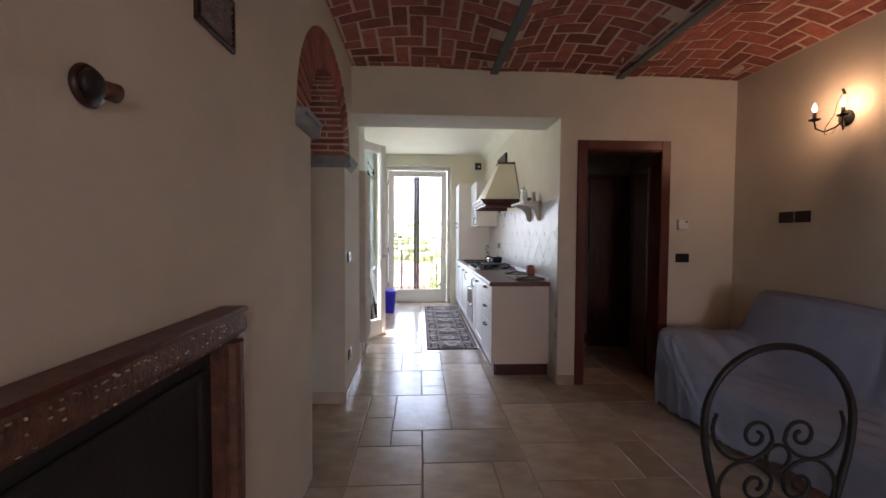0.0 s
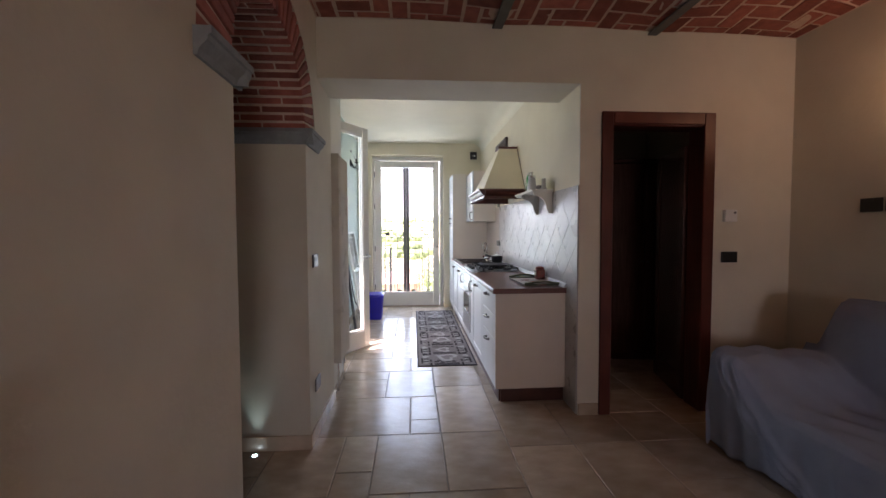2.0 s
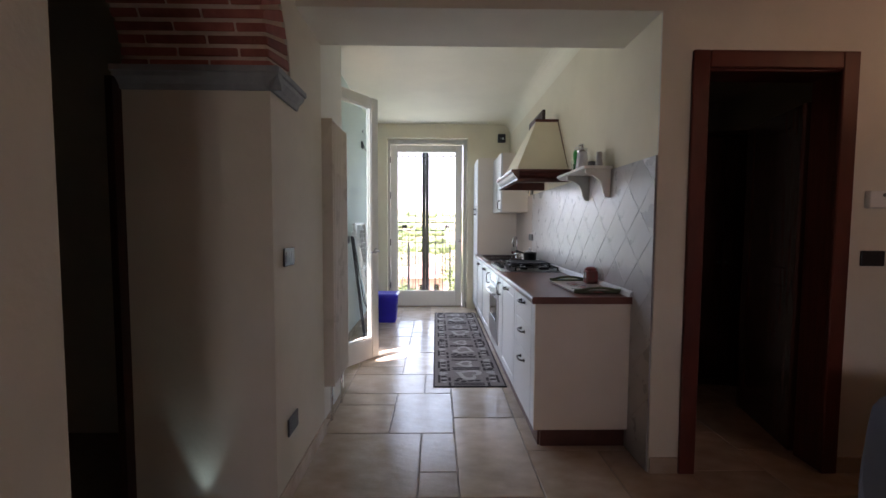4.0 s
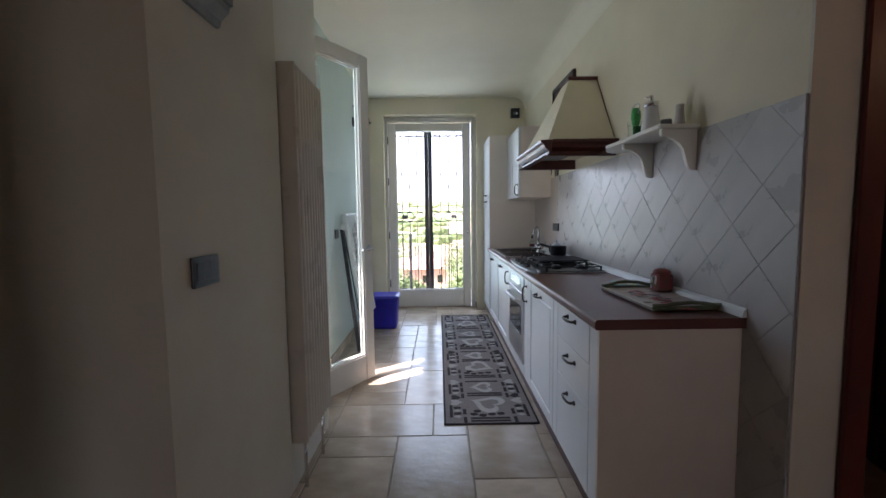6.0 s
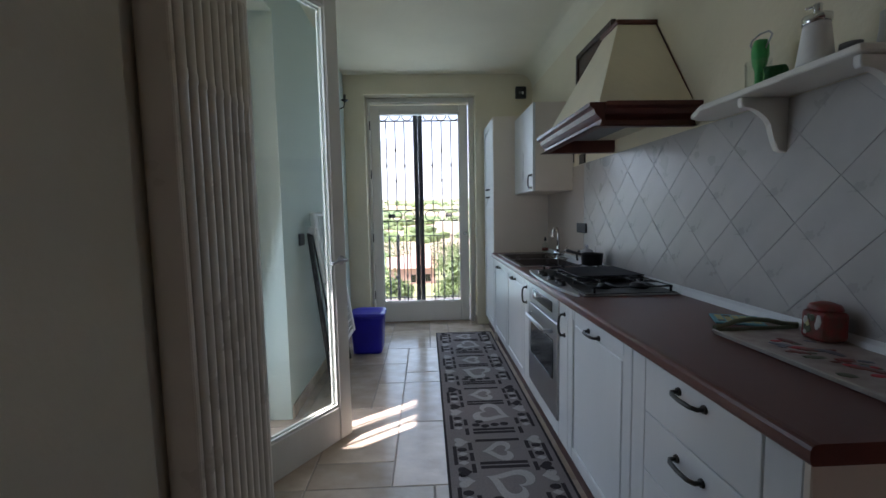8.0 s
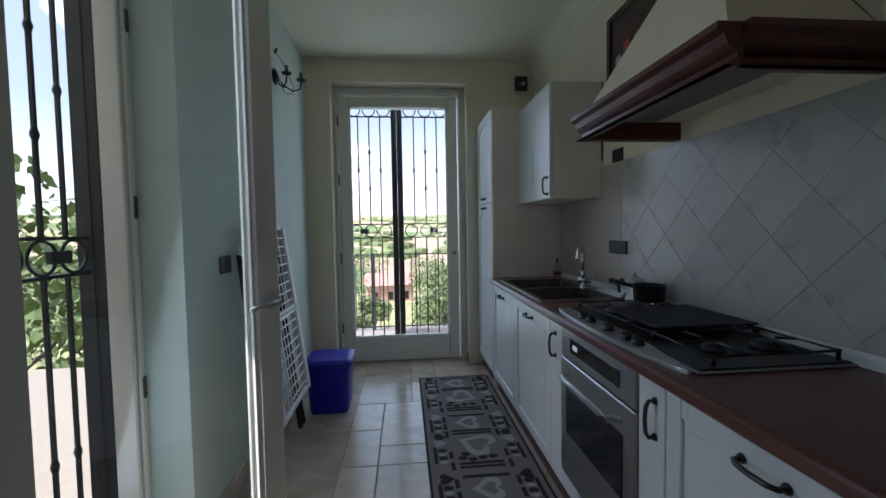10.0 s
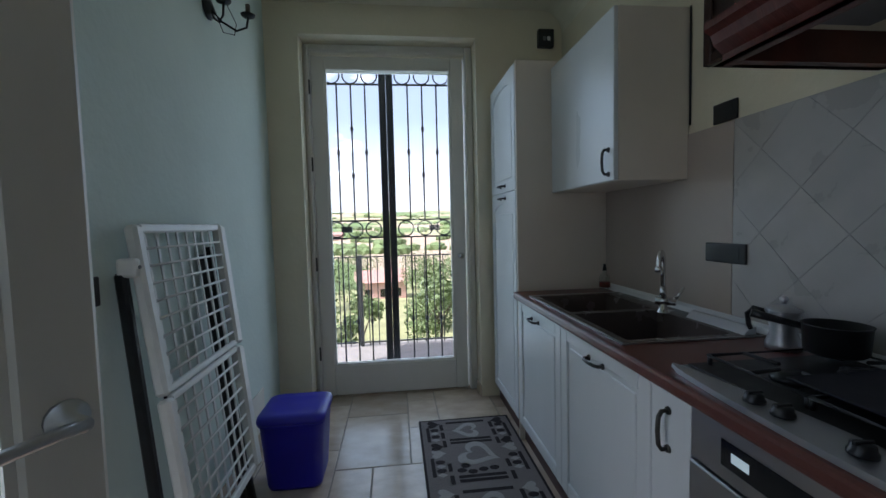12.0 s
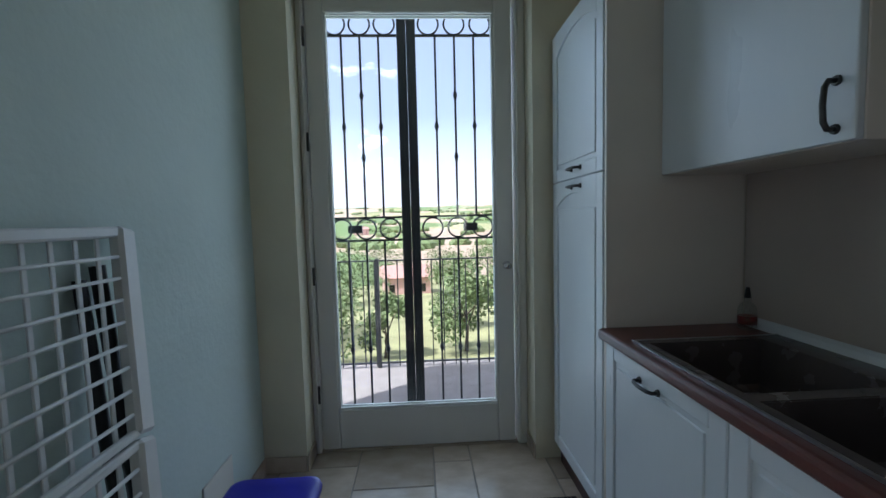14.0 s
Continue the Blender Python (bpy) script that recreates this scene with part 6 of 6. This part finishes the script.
for x in (0.015, 1.6):
    part("post", box(bmn(), x - 0.018, x + 0.018, RLY - 0.018, RLY + 0.018, -0.03, 0.99, 0.003), GATE, rl)


def hill(x, y):
    r = math.hypot(x - 0.5, y - 3.0)
    ks = ((0, -4.5), (9, -5.0), (30, -7.2), (60, -9.8), (150, -17), (300, -13), (700, 4), (1500, 44), (2600, 92), (4500, 120))
    for (r0, h0), (r1, h1) in zip(ks, ks[1:]):
        if r <= r1:
            t = (r - r0) / (r1 - r0)
            h = h0 + (h1 - h0) * t
            break
    else:
        h = 120
    a = min(1.0, r / 400)
    return h + noise.noise(Vector((x / 90, y / 90, 0.3))) * 3.5 * a + noise.noise(Vector((x / 420, y / 420, 1.3))) * 16 * min(1.0, r / 900)


g = bpy.data.materials.new("field_patchwork")
g.use_nodes = True
gn, gl_ = g.node_tree.nodes, g.node_tree.links
gb = gn["Principled BSDF"]
gc = gn.new("ShaderNodeTexCoord")
vo = gn.new("ShaderNodeTexVoronoi")
vo.inputs["Scale"].default_value = 0.011
gm = gn.new("ShaderNodeMapping")
gm.inputs["Scale"].default_value = (1.0, 0.55, 0.0)
gl_.new(gc.outputs["Object"], gm.inputs[0])
gl_.new(gm.outputs[0], vo.inputs["Vector"])
cr = gn.new("ShaderNodeValToRGB")
cr.color_ramp.interpolation = "CONSTANT"
els = cr.color_ramp.elements
els[0].color, els[1].color, els[1].position = (0.12, 0.18, 0.060, 1), (0.36, 0.275, 0.20, 1), 0.36
for p_, c_ in ((0.60, (0.15, 0.21, 0.065, 1)), (0.70, (0.27, 0.27, 0.13, 1)), (0.80, (0.38, 0.29, 0.21, 1))):
    e_ = els.new(p_)
    e_.color = c_
sx_ = gn.new("ShaderNodeSeparateColor")
gl_.new(vo.outputs["Color"], sx_.inputs[0])
gl_.new(sx_.outputs[0], cr.inputs[0])
gno = gn.new("ShaderNodeTexNoise")
gno.inputs["Scale"].default_value, gno.inputs["Detail"].default_value = 0.35, 6
gl_.new(gc.outputs["Object"], gno.inputs["Vector"])
gmx = gn.new("ShaderNodeMixRGB")
gmx.blend_type = "OVERLAY"
gmx.inputs[0].default_value = 0.5
gl_.new(cr.outputs[0], gmx.inputs[1])
gl_.new(gno.outputs[0], gmx.inputs[2])
gl_.new(gmx.outputs[0], gb.inputs["Base Color"])
gb.inputs["Roughness"].default_value = 0.95

bm = bmn()
line = [math.copysign(0.9 * (math.exp(abs(k) / 6.2) - 1), k) for k in range(-52, 53)]
gr = [[bm.verts.new((u + 0.5, v + 3.0, hill(u + 0.5, v + 3.0))) for u in line] for v in line]
for j in range(len(line) - 1):
    for i in range(len(line) - 1):
        bm.faces.new((gr[j][i], gr[j][i + 1], gr[j + 1][i + 1], gr[j + 1][i])).smooth = True
whole("ground", bm, g, "", "", kind="structure")


def tree(x, y, h, w, seed, label, n=2600):
    rr_ = random.Random(seed)
    z = hill(x, y) - 0.15
    o = thing("tree", (x, y, z), label, "tree", "trees below the balcony")
    b = bmn()
    tube(b, [(x, y, z), (x + 0.1, y, z + h * 0.3), (x, y + 0.1, z + h * 0.62)], h * 0.028, 7, r_end=h * 0.008)
    tips = []
    for k in range(6):
        a = k * 1.05 + rr_.random()
        e = (x + math.cos(a) * w * 0.55, y + math.sin(a) * w * 0.55, z + h * rr_.uniform(0.34, 0.85))
        tube(b, [(x, y, z + h * rr_.uniform(0.25, 0.5)), (x + math.cos(a) * w * 0.25, y + math.sin(a) * w * 0.25, z + h * 0.55), e], h * 0.010, 5, r_end=h * 0.003)
        tips.append(Vector(e))
    tips.append(Vector((x, y, z + h * 0.9)))
    part("trunk", b, BARK, o)
    b = bmn()
    for k in range(n):
        c0 = rr_.choice(tips)
        d = Vector((rr_.gauss(0, 1), rr_.gauss(0, 1), rr_.gauss(0, 0.8)))
        p = c0 + d.normalized() * (w * 0.42 * rr_.random() ** 0.5)
        s = rr_.uniform(0.08, 0.19) * (h / 6) ** 0.5
        q = Euler((rr_.uniform(-1.2, 1.2), rr_.uniform(-1.2, 1.2), rr_.uniform(0, 6.3))).to_matrix()
        vs = [b.verts.new(p + q @ Vector(v_) * s) for v_ in ((-1, 0, 0), (-0.3, -0.55, 0.12), (0.8, -0.3, 0), (1, 0.2, -0.1), (0.1, 0.6, 0.1))]
        b.faces.new(vs)
    part("crown", b, LEAF, o)
    return o


spots = [(-1.9, 30, 4.0, 1.7), (-8.5, 35, 6.0, 5.0), (-9.5, 62, 7.5, 6.5), (5.2, 70, 7.0, 5.0), (-6.5, 27, 5.0, 4.2), (3.1, 31, 5.6, 2.8), (11.5, 33, 6.8, 4.8), (3.4, 40, 4.6, 2.6), (-9, 40, 7, 5), (13, 44, 7.5, 5.5), (-13, 58, 8, 6), (14, 62, 8, 6),
         (3.5, 92, 7, 6), (-8, 95, 8, 7), (16, 98, 8, 7), (-10, 7.5, 7, 4.5), (-8, 13, 7.5, 5), (-13, 10, 8, 5), (-7, 20, 6.5, 4.5), (-20, 17, 8, 6), (-14, 24, 8, 6)]
for i, (x, y, h, w) in enumerate(spots):
    tree(x, y, h, w, 40 + i, "leafy green tree on the slope below the house")
# far woods and hedgerows
b = bmn()
rr = random.Random(77)
for k in range(150):
    a0, r0 = rr.uniform(-0.75, 0.35), rr.uniform(170, 1500)
    cx, cy = 0.5 + math.sin(a0) * r0, 3 + math.cos(a0) * r0
    L = rr.uniform(2, 9)
    da = rr.uniform(0, 3.14)
    for q in range(int(L)):
        px, py = cx + math.cos(da) * q * 7 + rr.uniform(-3, 3), cy + math.sin(da) * q * 7 + rr.uniform(-3, 3)
        s = rr.uniform(2.5, 5.5)
        r_ = bmesh.ops.create_icosphere(b, subdivisions=1, radius=s, matrix=Matrix.Translation((px, py, hill(px, py) + s * 0.4)) @ Matrix.Diagonal((1.2, 1.2, 0.85, 1)))
        for v in r_["verts"]:
            v.co += noise.noise_vector(v.co * 0.7) * s * 0.35
whole("far_woods", b, LEAF, "dark green hedgerows and woods across the hills", "woods", kind="stuff")


def house(x, y, w, d, h, rot, label):
    z = hill(x, y) - 0.3
    o = thing("house", (x, y, z), label, "house")
    M_ = Matrix.Translation((x, y, z)) @ pose(0, 0, 0, 0, 0, rot)

    def put(n_, b, m_, par=None):
        bmesh.ops.transform(b, matrix=M_, verts=b.verts)
        return part(n_, b, m_, par or o)
    wl_ = put("wall", box(bmn(), -w / 2, w / 2, -d / 2, d / 2, 0, h), PINK)
    b = bmn()
    prism(b, [(-d / 2 - 0.5, h), (d / 2 + 0.5, h), (0, h + d * 0.27)], "x", -w / 2 - 0.5, w / 2 + 0.5)
    put("roof", b, ROOF)
    put("chimney", box(bmn(), w * 0.2, w * 0.2 + 0.7, -0.3, 0.4, h + 0.5, h + d * 0.27 + 0.9), PINK)
    for i in range(3):
        for zz in (0.9, 3.2):
            if zz + 1.3 > h:
                continue
            xx = -w / 2 + w * (i + 0.5) / 3
            put("window", box(bmn(), xx - 0.45, xx + 0.45, -d / 2 - 0.04, -d / 2 + 0.05, zz, zz + 1.3), GLASS_D)
    return o


house(-2.4, 76, 7.6, 6.5, 3.3, 8, "pink stucco farmhouse with a clay tile roof")
house(-60, 430, 14, 9, 6, 20, "distant pink farmhouse with a clay tile roof")
# pale lane and low wall under the balcony
b = bmn()
box(b, -9, -2.2, 23.0, 23.5, hill(-5, 23) - 1.0, hill(-5, 23) + 0.9, 0.03)
whole("garden_wall", b, PAVE, "low pale garden wall on the slope", "wall")

# ---- wall tiles ----
HD, TY, TZ = 0.144, 3.858, 1.249
struct("splashback_panel", [(KR - 0.009, KR - 0.0005, 5.992, 6.93, 0.9365, 1.662)], mat("beige_splashback", (0.51, 0.43, 0.365), (0.47, 0.39, 0.33), 3, 0.36, stain=0.08), bev=0.001)
b = box(bmn(), KR - 0.0078, KR - 0.0005, 3.268, 5.99, 0.90, 1.664)
box(b, KR - 0.0078, KR - 0.0005, 3.268, E0 - 0.018, 0.002, 0.8995)
tw = whole("tiled_wall", b, TILE_GROUT, "", "", kind="structure")


def clip(poly, axis, lim, keep_less):
    out = []
    for p, q in zip(poly, poly[1:] + poly[:1]):
        pin, qin = (p[axis] <= lim) == keep_less or p[axis] == lim, (q[axis] <= lim) == keep_less or q[axis] == lim
        if pin:
            out.append(p)
        if pin != qin:
            t = (lim - p[axis]) / (q[axis] - p[axis])
            out.append((p[0] + (q[0] - p[0]) * t, p[1] + (q[1] - p[1]) * t))
    return out


full = None
rr = random.Random(5)
for i in range(-8, 26):
    for j in range(-9, 6):
        if (i + j) % 2 == 0:
            continue
        cy, cz = TY + HD * i, TZ + HD * j
        r = HD - 0.0012
        poly = [(cy - r, cz), (cy, cz - r), (cy + r, cz), (cy, cz + r)]
        low = 0.005 if cy - r < E0 - 0.02 else 0.938      # beside the end unit the tiles run down to the floor
        inside = cy - r > 3.270 and cy + r < 5.988 and cz - r > low and cz + r < 1.662
        if inside:
            if full is None:
                b = bmn()
                prism(b, [(-r, 0), (0, -r), (r, 0), (0, r)], "x", -0.0055, 0, 0.0010)
                full = mesh_of("tile", b, TILE)
            o = new("tile", full)
            o.location = (KR - 0.0036 + rr.uniform(-0.0006, 0), cy, cz)
            o.rotation_euler = (0, rr.uniform(-0.004, 0.004), rr.uniform(-0.004, 0.004))
            o.parent = tw
        else:
            for ax, lim, less in ((0, 3.270, False), (0, 5.988, True), (1, low, False), (1, 1.662, True)):
                if poly:
                    poly = clip(poly, ax, lim, less)
            if len(poly) > 2 and abs(sum(p[0] * q[1] - q[0] * p[1] for p, q in zip(poly, poly[1:] + poly[:1]))) > 0.0006:
                b = bmn()
                prism(b, poly, "x", KR - 0.0091, KR - 0.0036)
                part("tile", b, TILE, tw)

# ---- floor slabs ----
U = 0.2063
X0, Y0 = -0.775, -4.770
NX, NYC = 20, 61
used = set()
FIXED = {(5, 35): (2, 3), (6, 38): (1, 1), (5, 41): (2, 3), (6, 39): (1, 2), (3, 38): (3, 3), (3, 44): (3, 2), (9, 32): (3, 2), (7, 35): (2, 3), (6, 44): (1, 2), (5, 53): (2, 3), (3, 47): (2, 3)}
rr = random.Random(21)
SIZES = [(2, 3), (3, 2), (2, 2), (3, 3), (2, 3), (2, 4)]
shapes = {}
kept = {(i + a, j + c_) for (i, j), (w, h) in FIXED.items() for a in range(w) for c_ in range(h)}
for j in range(NYC):
    for i in range(NX):
        if (i, j) in used:
            continue
        opts = SIZES[:]
        rr.shuffle(opts)
        if (i, j) in FIXED:
            opts = [FIXED[i, j]]
        for w, h in opts + [(1, 2), (2, 1), (1, 1)]:
            cells = {(i + a, j + c_) for a in range(w) for c_ in range(h)}
            if i + w <= NX and j + h <= NYC and not cells & used and ((i, j) in FIXED or not cells & kept):
                break
        used |= cells
        if (w, h) not in shapes:
            b = bmn()
            box(b, 0.0026, w * U - 0.0026, 0.0026, h * U - 0.0026, -0.03, 0.0, 0.0030)
            shapes[w, h] = mesh_of("slab", b, SLAB)
        o = new("slab", shapes[w, h])
        o.location = (X0 + i * U, Y0 + j * U, rr.uniform(-0.0012, 0.0))
        o.parent = floor
